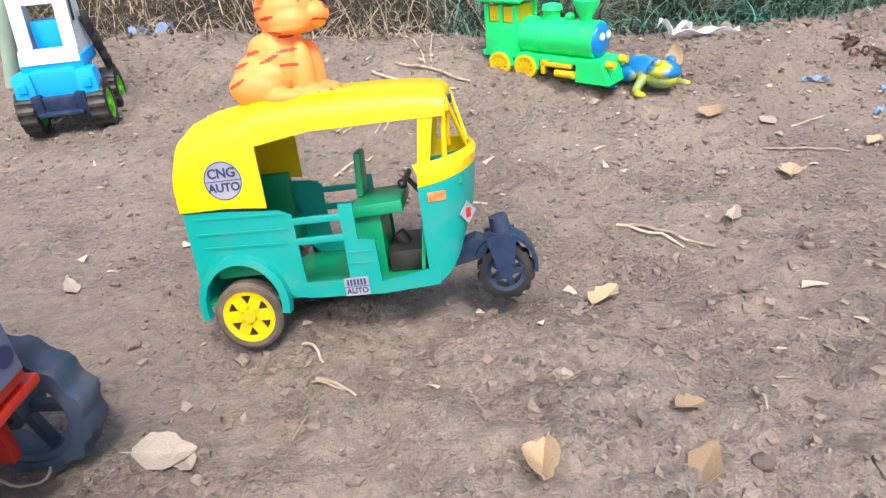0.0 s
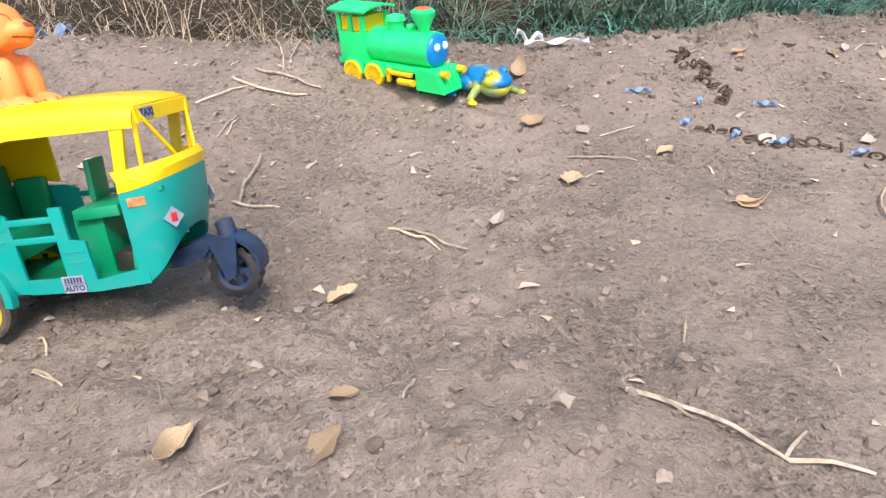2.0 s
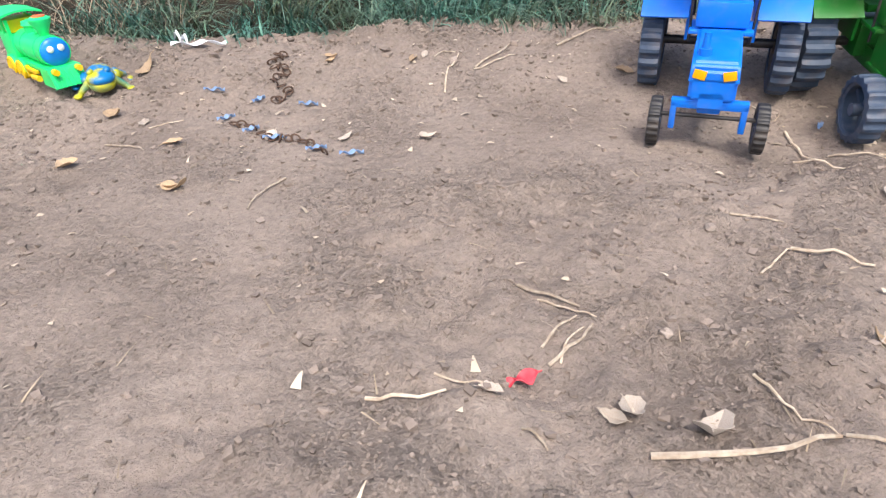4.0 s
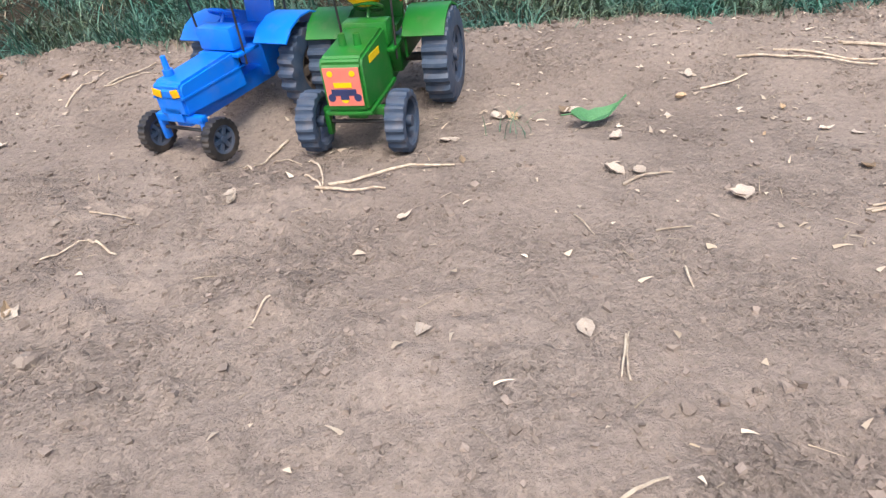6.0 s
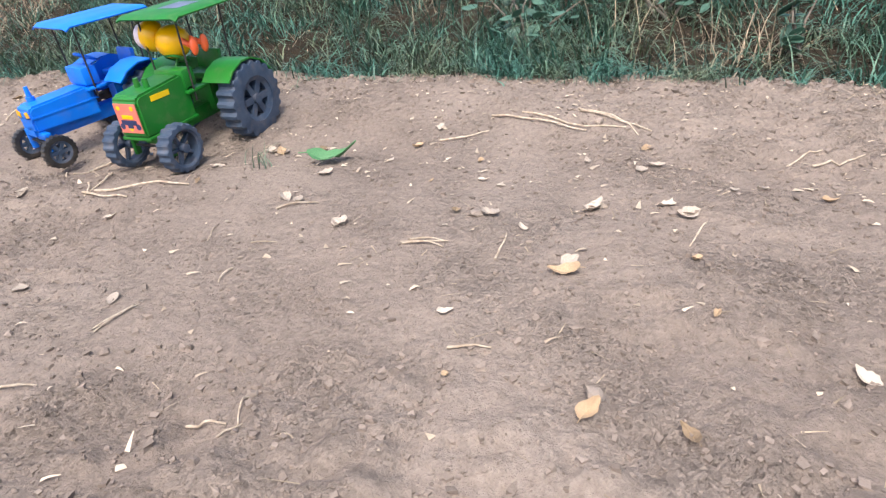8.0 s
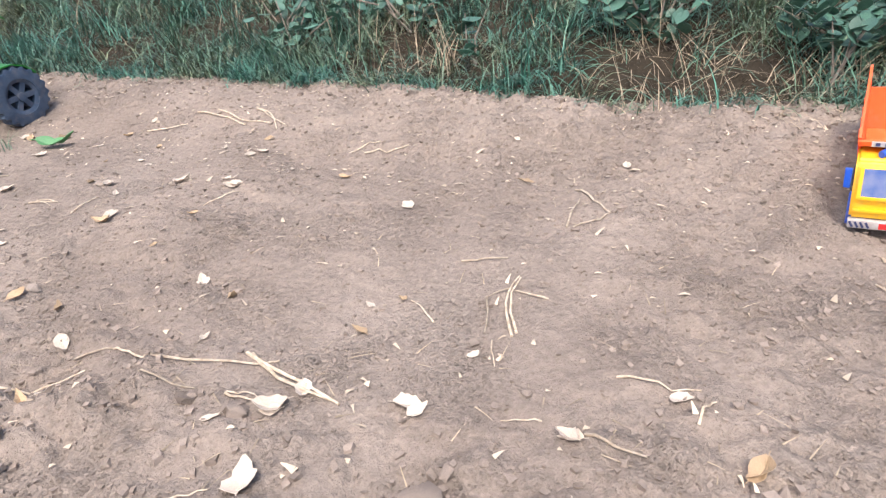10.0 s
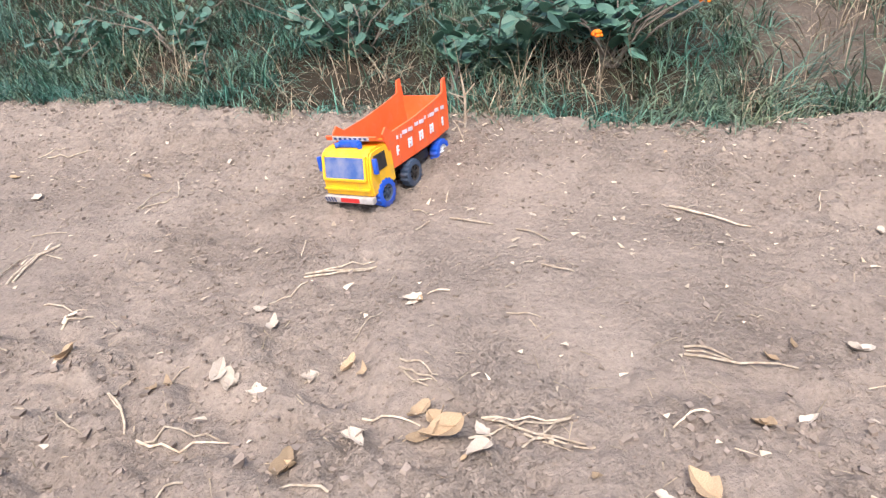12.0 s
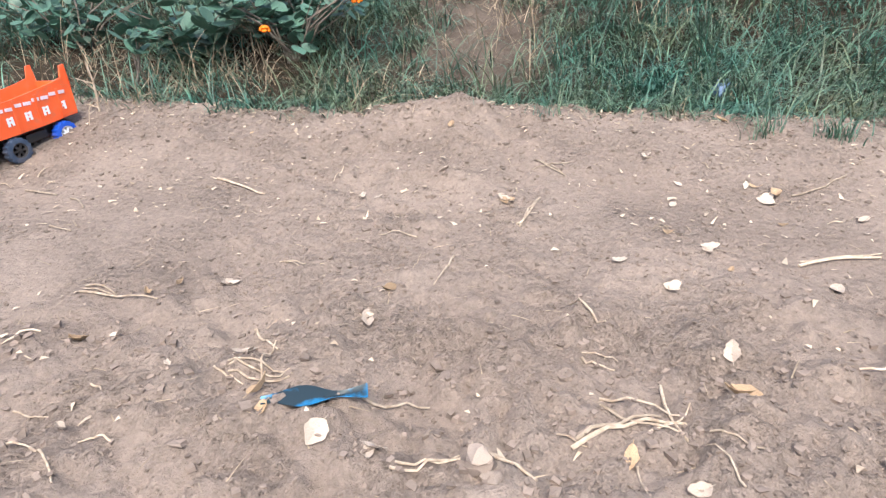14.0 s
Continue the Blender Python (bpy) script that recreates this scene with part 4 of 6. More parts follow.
# ---- toy locomotive ----
def locomotive(m):
    """Nose towards +x; origin under the middle."""
    r = root("toy_locomotive", m, "bright green plastic toy steam locomotive with yellow wheels", "toy train")
    bm = bmesh.new()
    rod(bm, (-0.035, 0, 0.052), (0.070, 0, 0.052), 0.024, seg=24)
    for x in (-0.010, 0.045):
        rod(bm, (x, 0, 0.052), (x + 0.004, 0, 0.052), 0.0248, seg=24)
    part("boiler", bm, LOCO, r)
    bm = bmesh.new()
    ball(bm, (0.070, 0, 0.052), (0.008, 0.0225, 0.0225))
    face = part("front_plate", bm, FACE, r, "blue smokebox front with two eyes")
    for s in (-1, 1):
        bm = bmesh.new()
        ball(bm, (0.077, s * 0.008, 0.058), (0.003, 0.0055, 0.0055), seg=12)
        part("eye_disc", bm, WHITE, face)
    bm = bmesh.new()
    lathe(bm, [(0.001, 0.074), (0.007, 0.074), (0.008, 0.080), (0.016, 0.096), (0.0165, 0.101), (0.012, 0.104), (0.001, 0.104)], 22, "Z")
    place(bm, bm.verts[:], pose(0.050, 0, 0))
    part("chimney", bm, LOCO, r)
    bm = bmesh.new()
    rod(bm, (0.050, 0, 0.100), (0.050, 0, 0.1055), 0.010, seg=16)
    part("chimney_cap", bm, ORANGE, r)
    bm = bmesh.new()
    lathe(bm, [(0.001, 0.070), (0.011, 0.070), (0.011, 0.084), (0.014, 0.086), (0.012, 0.092), (0.001, 0.095)], 20, "Z")
    place(bm, bm.verts[:], pose(0.002, 0, 0))
    ball(bm, (0.028, 0, 0.078), (0.007, 0.007, 0.006))
    part("dome", bm, LOCO, r)
    bm = bmesh.new()
    box(bm, (0.050, 0.052, 0.042), (-0.060, 0, 0.048), bevel=0.003)
    part("cab", bm, LOCO, r)
    for x in (-0.082, -0.060, -0.038):
        for s in (-1, 1):
            bm = bmesh.new()
            box(bm, (0.006, 0.005, 0.024), (x, s * 0.0235, 0.080))
            part("cab_post", bm, LOCO, r)
    bm = bmesh.new()
    rows = [[(x, y, 0.096 + 0.008 * math.cos(y / 0.033 * 1.3)) for y in (-0.033, -0.022, -0.008, 0.008, 0.022, 0.033)] for x in (-0.094, -0.090, -0.030, -0.026)]
    loft(bm, rows)
    part("cab_roof", bm, LOCO, r, solid=0.003)
    bm = bmesh.new()
    box(bm, (0.040, 0.044, 0.020), (-0.060, 0, 0.080))
    part("cab_window", bm, RIMYELLOW, r, "yellow window insert")
    bm = bmesh.new()
    box(bm, (0.165, 0.050, 0.008), (-0.008, 0, 0.027), bevel=0.002)
    for s in (-1, 1):
        for x in (-0.058, -0.018):
            lo = [(x + 0.019 * math.cos(radians(a)), 0.014 + 0.021 * math.sin(radians(a))) for a in range(0, 181, 20)]
            prism(bm, lo, s * 0.026, s * 0.031)
    part("footplate", bm, LOCO, r)
    for s in (-1, 1):
        for x in (-0.058, -0.018):
            wheel(r, pose(x, s * 0.030, 0.015), 0.0165, 0.008, RIMYELLOW, RIMYELLOW, 0, rim_r=0.8, spokes=10)
        bm = bmesh.new()
        box(bm, (0.044, 0.006, 0.005), (0.026, s * 0.029, 0.022), bevel=0.001)
        box(bm, (0.006, 0.006, 0.018), (0.008, s * 0.029, 0.018), bevel=0.001)
        rod(bm, (0.026, s * 0.030, 0.012), (0.052, s * 0.030, 0.012), 0.005)
        part("cylinder", bm, RIMYELLOW, r)
    bm = bmesh.new()
    prism(bm, [(0.052, 0.002), (0.098, 0.002), (0.084, 0.030), (0.052, 0.030)], -0.026, 0.026)
    catcher = part("cowcatcher", bm, LOCO, r)
    for k in range(7):
        bm = bmesh.new()
        box(bm, (0.002, 0.003, 0.026), (0.0925, -0.021 + 0.007 * k, 0.015), (0, -27, 0))
        part("slat", bm, LOCO, catcher)
    bm = bmesh.new()
    for s in (-1, 1):
        rod(bm, (0.090, s * 0.018, 0.027), (0.100, s * 0.018, 0.027), 0.005)
    part("buffer", bm, RIMYELLOW, r)
    return r


locomotive(facing(0.624, 0.716, 0.70, -0.71) @ Matrix.Diagonal((1.12, 1.06, 1.06, 1)))


def frog(m):
    r = root("toy_frog", m, "blue and yellow vinyl frog toy crouching on the soil", "toy frog")
    bm = bmesh.new()
    ball(bm, (0, 0, 0.024), (0.034, 0.024, 0.017), (0, 12, 0))
    ball(bm, (0.028, 0, 0.029), (0.021, 0.023, 0.012), (0, 6, 0))
    for s in (-1, 1):
        ball(bm, (0.026, s * 0.013, 0.040), (0.007, 0.006, 0.006))
        ball(bm, (-0.014, s * 0.024, 0.020), (0.018, 0.009, 0.011))
    part("back", bm, FROGBLUE, r)
    bm = bmesh.new()
    ball(bm, (0.022, 0, 0.018), (0.026, 0.022, 0.014))
    part("belly", bm, FROGYELLOW, r, "yellow belly and jaw")
    for s in (-1, 1):
        bm = bmesh.new()
        rod(bm, (0.014, s * 0.020, 0.020), (0.016, s * 0.036, 0.006), 0.007, 0.005)
        rod(bm, (0.016, s * 0.036, 0.006), (0.026, s * 0.040, 0.004), 0.005, 0.004)
        ball(bm, (0.029, s * 0.042, 0.004), (0.009, 0.007, 0.004))
        part("foreleg", bm, FROGYELLOW, r)
        bm = bmesh.new()
        rod(bm, (-0.018, s * 0.028, 0.020), (-0.030, s * 0.040, 0.012), 0.007, 0.005)
        ball(bm, (-0.024, s * 0.044, 0.006), (0.016, 0.007, 0.005))
        part("hind_leg", bm, FROGBLUE, r)
    return r


frog(facing(0.745, 0.650, 0.40, -0.92, sink=-0.001) @ Matrix.Diagonal((1.1, 1.0, 1.0, 1)))


# ---- toy digger ----
def digger(m):
    """Nose towards +x; origin under the middle."""
    r = root("toy_digger", m, "bright blue toy digger with white cab and lime wheels", "toy digger")
    bm = bmesh.new()
    box(bm, (0.115, 0.075, 0.048), (0.005, 0, 0.070), bevel=0.010)
    box(bm, (0.10, 0.10, 0.020), (0.0, 0, 0.098), bevel=0.006)
    part("body", bm, CYAN, r)
    for s in (-1, 1):
        bm = bmesh.new()
        box(bm, (0.045, 0.036, 0.050), (0.048, s * 0.049, 0.066), (0, 0, 0), 0.008, (0.8, 0.9))
        box(bm, (0.004, 0.014, 0.012), (0.070, s * 0.050, 0.072), bevel=0.001)
        part("fender", bm, CYAN, r)
        for x in (0.045, -0.050):
            wheel(r, pose(x, s * 0.056, 0.034), 0.034, 0.030, BLACK, LIME, 14, rim_r=0.66, spokes=7)
    bm = bmesh.new()
    box(bm, (0.020, 0.070, 0.022), (0.062, 0, 0.046), bevel=0.004)
    box(bm, (0.026, 0.070, 0.006), (0.072, 0, 0.034), bevel=0.002)
    for s in (-1, 1):
        box(bm, (0.020, 0.016, 0.030), (0.066, s * 0.034, 0.046), bevel=0.003)
    part("bumper", bm, NAVY, r)
    # hollow white cab
    bm = bmesh.new()
    box(bm, (0.060, 0.092, 0.006), (-0.014, 0, 0.200), bevel=0.002)
    part("cab_roof", bm, WHITE, r, "white cab roof")
    for s in (-1, 1):
        bm = bmesh.new()
        prism(bm, [(0.040, 0.104), (-0.045, 0.104), (-0.040, 0.198), (0.012, 0.198)], s * 0.045, s * 0.036)
        part("cab_side", bm, WHITE, r)
        bm = bmesh.new()
        prism(bm, [(0.040, 0.110), (0.034, 0.110), (0.006, 0.198), (0.012, 0.198)], s * 0.045, s * 0.024)
        part("cab_pillar", bm, WHITE, r)
    bm = bmesh.new()
    prism(bm, [(0.052, 0.100), (0.044, 0.118), (0.026, 0.118), (0.03, 0.100)], -0.046, 0.046)
    part("cab_sill", bm, WHITE, r)
    bm = bmesh.new()
    prism(bm, [(0.019, 0.176), (0.013, 0.176), (0.006, 0.198), (0.012, 0.198)], -0.03, 0.03)
    part("window_head", bm, WHITE, r)
    bm = bmesh.new()
    box(bm, (0.04, 0.05, 0.05), (-0.01, 0, 0.128), bevel=0.006)
    part("seat", bm, CYAN, r)
    for s in (-1, 1):
        bm = bmesh.new()
        prism(bm, [(0.018, 0.150), (0.004, 0.150), (-0.006, 0.188), (0.004, 0.188)], s * 0.0453, s * 0.0460)
        part("side_window", bm, BLACK, r)
    bm = bmesh.new()
    for k in range(7):
        u = k / 6
        box(bm, (0.016, 0.012, 0.020), (-0.020 - 0.030 * u, 0.056 + 0.010 * u, 0.150 - 0.085 * u), (0, 25 * (k % 2), 20), bevel=0.003)
    rod(bm, (-0.015, 0.052, 0.150), (-0.050, 0.064, 0.066), 0.006)
    rod(bm, (-0.030, 0.054, 0.128), (-0.060, 0.058, 0.075), 0.004)
    part("arm", bm, BLACK, r)
    return r


digger(facing(-0.085, 0.785, 0.14, -0.99) @ Matrix.Diagonal((0.84, 0.84, 0.98, 1)))
bm = bmesh.new()
rod(bm, (0, 0, 0), (0.16, 0.0, 0.62), 0.012, 0.011, 14)
tagged(part("post", bm, PALEGREEN, None, m=pose(-0.275, 0.98, gz(-0.275, 0.98) - 0.02)), "pale green weathered painted post in the ground", "post")


# ---- small litter on the soil ----
def leaf_mesh(kind, seed, mat):
    """A unit-long ovate blade with a raised midrib, curled when dry; thick enough to have two faces."""
    rnd = random.Random(seed)
    curl, fold, twist = (rnd.uniform(0.2, 1.1), rnd.uniform(0.1, 1.0), rnd.uniform(-1.1, 1.1)) if kind == "dry" else (0.12, 0.12, 0.1)
    rows = []
    bend, fat = (rnd.uniform(-0.25, 0.25), rnd.uniform(0.75, 1.3)) if kind == "dry" else (0.03, 1.0)
    n = 9
    for k in range(n):
        u = k / (n - 1)
        half = 0.30 * math.sin(math.pi * min(1, u * 0.96 + 0.02) ** 0.8) ** 0.9 + 0.004
        if kind == "dry":
            half *= rnd.uniform(0.74, 1.1)
        row = []
        for v in (-1, -0.55, 0, 0.55, 1):
            y = half * v
            z = fold * abs(y) * 0.8 + curl * (u - 0.45) ** 2 + twist * y * (u - 0.4) + (rnd.uniform(-0.03, 0.03) if kind == "dry" else 0)
            row.append((u - 0.5, y * fat + bend * u * u, z + (0.006 if v else 0.0)))
        rows.append(row)
    bm = bmesh.new()
    loft(bm, rows)
    bmesh.ops.solidify(bm, geom=list(bm.faces), thickness=0.012)
    rod(bm, (-0.68, 0, curl * 0.2), (-0.48, 0, curl * 0.2), 0.010, 0.014, 5)
    return mesh_of(bm, mat)


LEAVES = {"pale": [leaf_mesh("dry", k, PALELEAF) for k in range(6)], "brown": [leaf_mesh("dry", 20 + k, DRYLEAF) for k in range(6)]}
LEAF_LABEL = {"pale": "pale beige dried leaf curled on the soil", "brown": "brown crisp dried leaf lying on the soil"}
rnd = random.Random(11)


def lie(x, y, lift, yaw, scale, tilt=12):
    e = 0.015
    n = Vector((gz(x - e, y) - gz(x + e, y), gz(x, y - e) - gz(x, y + e), 2 * e)).normalized()
    return Matrix.Translation((x, y, gz(x, y) + lift)) @ n.to_track_quat("Z", "Y").to_matrix().to_4x4() @ pose(0, 0, 0, rnd.uniform(-tilt, tilt), rnd.uniform(-tilt, tilt), yaw) @ Matrix.Diagonal((scale, scale * rnd.uniform(0.8, 1.25), scale, 1))


def fallen_leaf(x, y, size, kind):
    ob = new("fallen_leaf", rnd.choice(LEAVES[kind]))
    ob.matrix_basis = lie(x, y, size * 0.05, rnd.uniform(0, 360), size)
    tagged(ob, LEAF_LABEL[kind], "leaf", "fallen leaves")


def twig(x0, y0, x1, y1):
    a, b = Vector((x0, y0)), Vector((x1, y1))
    d = b - a
    side = Vector((-d.y, d.x)) * rnd.uniform(-0.10, 0.10)
    bm = bmesh.new()
    r = min(0.0026, 0.0010 + d.length * 0.010) * rnd.uniform(0.7, 1.2)
    pts = []
    for k in range(7):
        u = k / 6
        p = a + d * u + side * math.sin(math.pi * u) + Vector((rnd.uniform(-1, 1), rnd.uniform(-1, 1))) * d.length * 0.012
        pts.append(Vector((p.x, p.y, gz(p.x, p.y) + r * 0.9 + 0.003 * math.sin(math.pi * u))))
    rings = []
    for k, p in enumerate(pts):
        q = (pts[min(k + 1, 6)] - pts[max(k - 1, 0)]).normalized()
        s = q.cross(Vector((0, 0, 1))).normalized()
        t = s.cross(q)
        rr = r * (1 - 0.4 * k / 6)
        rings.append([p + s * rr * math.cos(c) + t * rr * math.sin(c) for c in np.linspace(0, 2 * math.pi, 7)])
    loft(bm, rings)
    bm.faces.new([bm.verts.new(p) for p in rings[0][:-1]]), bm.faces.new([bm.verts.new(p) for p in rings[-1][:-1]])
    mid = pts[0]
    for v in bm.verts:
        v.co -= mid
    ob = new("twig", mesh_of(bm, TWIG))
    ob.location = mid
    tagged(ob, "dry straw-coloured twig lying on the soil", "twig", "dry twigs")


def stone_mesh(seed):
    rs = random.Random(seed)
    bm = bmesh.new()
    bmesh.ops.create_icosphere(bm, subdivisions=2, radius=1)
    for v in bm.verts:
        v.co *= 1 + 0.55 * noise.noise(v.co * 1.5 + Vector((seed * 7.1, 0, 0))) + 0.25 * noise.noise(v.co * 4.1 + Vector((0, seed * 3.3, 0)))
        v.co.z *= 0.7
    return mesh_of(bm, STONE)


STONES = [stone_mesh(k) for k in range(4)]


def pebble(x, y, size):
    ob = new("pebble", rnd.choice(STONES))
    ob.matrix_basis = lie(x, y, size * 0.25, rnd.uniform(0, 360), size * 0.6)
    tagged(ob, "small pale rounded stone lying on the soil", "stone", "pebbles")



CLODS = [stone_mesh(10 + k) for k in range(3)]
for me in CLODS:
    me.materials[0] = CLOD


def clod(x, y, size):
    ob = new("soil_clod", rnd.choice(CLODS))
    ob.matrix_basis = lie(x, y, size * 0.08, rnd.uniform(0, 360), size * 0.34)
    tagged(ob, "rough brown lump of dry soil half sunk in the track", "clod", "soil clods")


def dry_stem(x, y, height):
    """An upright bleached stem with a few broken side shoots."""
    r = root("dry_stem", pose(x, y, gz(x, y) - 0.004), "pale upright dry stem with broken side shoots", "dry plant")
    bm = bmesh.new()
    rod(bm, (0, 0, 0), (0.004, 0, height * 0.6), 0.0030, 0.0024, 7)
    rod(bm, (0.004, 0, height * 0.6), (-0.004, 0.004, height), 0.0024, 0.0012, 7)
    part("stalk", bm, TWIG, r)
    for z, dx, dz in ((0.62, 0.022, 0.026), (0.58, -0.034, 0.014), (0.45, -0.020, 0.024), (0.30, 0.016, 0.018), (0.10, -0.024, 0.010)):
        bm = bmesh.new()
        rod(bm, (0.003, 0, height * z), (0.003 + dx, -0.006, height * z + dz), 0.0018, 0.0009, 6)
        part("side_shoot", bm, TWIG, r)


fallen_leaf(0.230, 0.075, 0.036, "pale")
fallen_leaf(0.446, 0.022, 0.04, "brown")
fallen_leaf(0.537, 0.015, 0.032, "brown")
fallen_leaf(0.548, 0.060, 0.02, "brown")
fallen_leaf(0.543, 0.203, 0.03, "brown")
fallen_leaf(0.794, 0.547, 0.035, "brown")
fallen_leaf(0.695, 0.296, 0.022, "pale")
twig(0.601, 0.306, 0.659, 0.254)
twig(0.304, 0.174, 0.320, 0.147)
twig(0.314, 0.133, 0.337, 0.118)
fallen_leaf(0.092, 0.285, 0.03, "pale")
pebble(0.262, 0.163, 0.01)
twig(0.596, 0.071, 0.587, 0.044)
fallen_leaf(0.923, 0.420, 0.03, "brown")
twig(0.811, 0.450, 0.885, 0.408)
fallen_leaf(0.793, 0.367, 0.03, "brown")
twig(0.470, 1.126, 0.453, 0.739)
twig(0.313, 0.718, 0.398, 0.746)
fallen_leaf(0.805, 0.706, 0.05, "brown")
pebble(0.663, 0.620, 0.012)
twig(0.400, 0.784, 0.504, 0.709)
fallen_leaf(0.852, 0.516, 0.025, "pale")
twig(0.867, 0.490, 0.918, 0.504)
fallen_leaf(0.205, 0.567, 0.024, "pale")
fallen_leaf(0.246, 0.325, 0.022, "brown")
pebble(0.301, 0.247, 0.01)
twig(0.741, 0.026, 0.763, 0.004)
twig(0.361, 0.610, 0.390, 0.653)
twig(0.310, 0.505, 0.359, 0.547)
pebble(0.483, 0.105, 0.009)
pebble(0.688, 0.027, 0.01)
pebble(0.732, 0.392, 0.008)
fallen_leaf(0.961, 0.284, 0.035, "brown")
pebble(0.347, 0.267, 0.012)
twig(0.317, 0.132, 0.344, 0.113)
fallen_leaf(0.243, 0.073, 0.02, "pale")
twig(0.729, 0.029, 0.805, -0.032)
twig(0.805, -0.032, 0.843, -0.052)
twig(0.804, -0.030, 0.825, -0.016)
fallen_leaf(1.174, 0.413, 0.03, "pale")
fallen_leaf(1.285, 0.657, 0.035, "brown")
twig(1.105, 0.288, 1.067, 0.219)
fallen_leaf(0.957, 0.288, 0.026, "brown")
twig(0.587, 0.306, 0.635, 0.261)
pebble(0.687, 0.030, 0.008)
twig(0.378, 1.093, 0.443, 0.741)
twig(0.364, 0.774, 0.485, 0.706)
pebble(0.727, -0.038, 0.008)
twig(0.413, 0.415, 0.473, 0.364)
twig(0.428, 0.553, 0.423, 0.398)
fallen_leaf(0.198, 0.563, 0.022, "pale")
twig(1.416, -0.205, 1.556, -0.193)
twig(1.522, -0.134, 1.535, -0.179)
twig(1.535, -0.179, 1.558, -0.196)
twig(1.558, -0.196, 1.627, -0.253)
fallen_leaf(1.467, -0.186, 0.034, "pale")
twig(1.223, -0.116, 1.286, -0.117)
twig(1.278, -0.099, 1.328, -0.119)
twig(1.372, -0.094, 1.418, -0.055)
fallen_leaf(1.405, -0.162, 0.022, "pale")
fallen_leaf(1.633, -0.114, 0.02, "brown")
fallen_leaf(1.791, 0.111, 0.02, "pale")
twig(1.608, 0.101, 1.667, 0.091)
twig(1.595, -0.000, 1.640, 0.032)
twig(1.640, 0.032, 1.696, -0.012)
fallen_leaf(1.632, 0.557, 0.03, "brown")
twig(1.539, 0.661, 1.682, 0.777)
pebble(1.692, -0.186, 0.012)
fallen_leaf(1.320, -0.127, 0.02, "pale")
twig(1.339, -0.162, 1.353, -0.183)
pebble(1.576, 0.075, 0.01)
twig(1.762, 0.247, 1.801, 0.188)
fallen_leaf(1.936, 0.522, 0.02, "brown")
pebble(1.355, 0.642, 0.014)
fallen_leaf(1.525, 0.545, 0.02, "pale")
fallen_leaf(1.637, -0.118, 0.018, "pale")
fallen_leaf(2.086, 0.178, 0.018, "brown")
twig(1.868, 0.238, 1.903, 0.136)
twig(1.912, 0.135, 2.075, 0.165)
twig(1.896, 0.126, 1.989, 0.118)
fallen_leaf(1.298, 0.391, 0.026, "pale")
fallen_leaf(1.794, 0.108, 0.018, "pale")
twig(1.905, -0.127, 1.892, -0.152)
twig(1.804, 0.348, 1.784, 0.234)
twig(1.808, 0.250, 1.859, 0.214)
twig(1.875, 0.168, 1.907, 0.117)
pebble(1.697, -0.187, 0.01)
pebble(1.473, -0.082, 0.009)
fallen_leaf(2.019, 0.038, 0.02, "pale")
fallen_leaf(2.158, 0.352, 0.02, "pale")
fallen_leaf(2.256, 0.355, 0.025, "pale")
twig(1.321, 0.661, 1.361, 0.667)
twig(1.386, 0.609, 1.465, 0.652)
fallen_leaf(1.305, 0.662, 0.018, "pale")
twig(1.379, -0.007, 1.424, -0.045)
twig(1.382, -0.095, 1.410, -0.056)
fallen_leaf(1.067, 0.430, 0.026, "pale")
fallen_leaf(1.142, 0.663, 0.024, "brown")
twig(2.222, -0.191, 2.207, -0.243)
fallen_leaf(2.190, -0.183, 0.02, "pale")
fallen_leaf(2.395, 0.031, 0.025, "pale")
fallen_leaf(2.273, 0.122, 0.03, "pale")
twig(2.277, 0.081, 2.339, 0.098)
pebble(2.585, 0.066, 0.014)
fallen_leaf(2.554, 0.078, 0.02, "brown")
twig(2.501, -0.022, 2.561, -0.035)
twig(2.512, -0.015, 2.563, -0.020)
fallen_leaf(2.748, 0.106, 0.028, "pale")
fallen_leaf(2.655, 0.024, 0.018, "pale")
twig(2.299, -0.096, 2.297, -0.128)
fallen_leaf(2.455, 0.434, 0.022, "pale")
twig(2.711, 0.483, 2.835, 0.379)
pebble(2.750, 0.406, 0.012)
twig(2.210, 0.019, 2.224, -0.028)
fallen_leaf(2.139, 0.351, 0.024, "pale")
fallen_leaf(2.173, 0.344, 0.018, "pale")
fallen_leaf(2.390, 0.309, 0.02, "pale")
fallen_leaf(2.573, 0.211, 0.018, "pale")
fallen_leaf(2.835, 0.253, 0.026, "pale")
fallen_leaf(2.822, 0.316, 0.02, "brown")
fallen_leaf(2.731, 0.284, 0.02, "pale")
twig(2.463, 0.389, 2.550, 0.430)
fallen_leaf(2.606, 0.191, 0.016, "pale")
fallen_leaf(2.247, 0.353, 0.03, "brown")
fallen_leaf(2.300, 0.225, 0.03, "pale")
fallen_leaf(2.554, 0.301, 0.018, "brown")
fallen_leaf(2.428, 0.366, 0.022, "brown")
fallen_leaf(2.073, 0.274, 0.02, "pale")
twig(2.436, -0.320, 2.443, -0.355)
twig(2.390, -0.354, 2.430, -0.352)
twig(2.484, -0.356, 2.498, -0.360)
twig(2.428, -0.366, 2.447, -0.352)
fallen_leaf(2.743, 0.106, 0.03, "pale")
fallen_leaf(2.718, -0.069, 0.025, "pale")
pebble(2.434, -0.312, 0.01)
fallen_leaf(2.844, 0.120, 0.02, "pale")
twig(2.884, 0.064, 2.856, -0.009)
fallen_leaf(2.868, 0.087, 0.024, "pale")
pebble(2.748, -0.281, 0.014)
fallen_leaf(2.050, -0.175, 0.02, "pale")
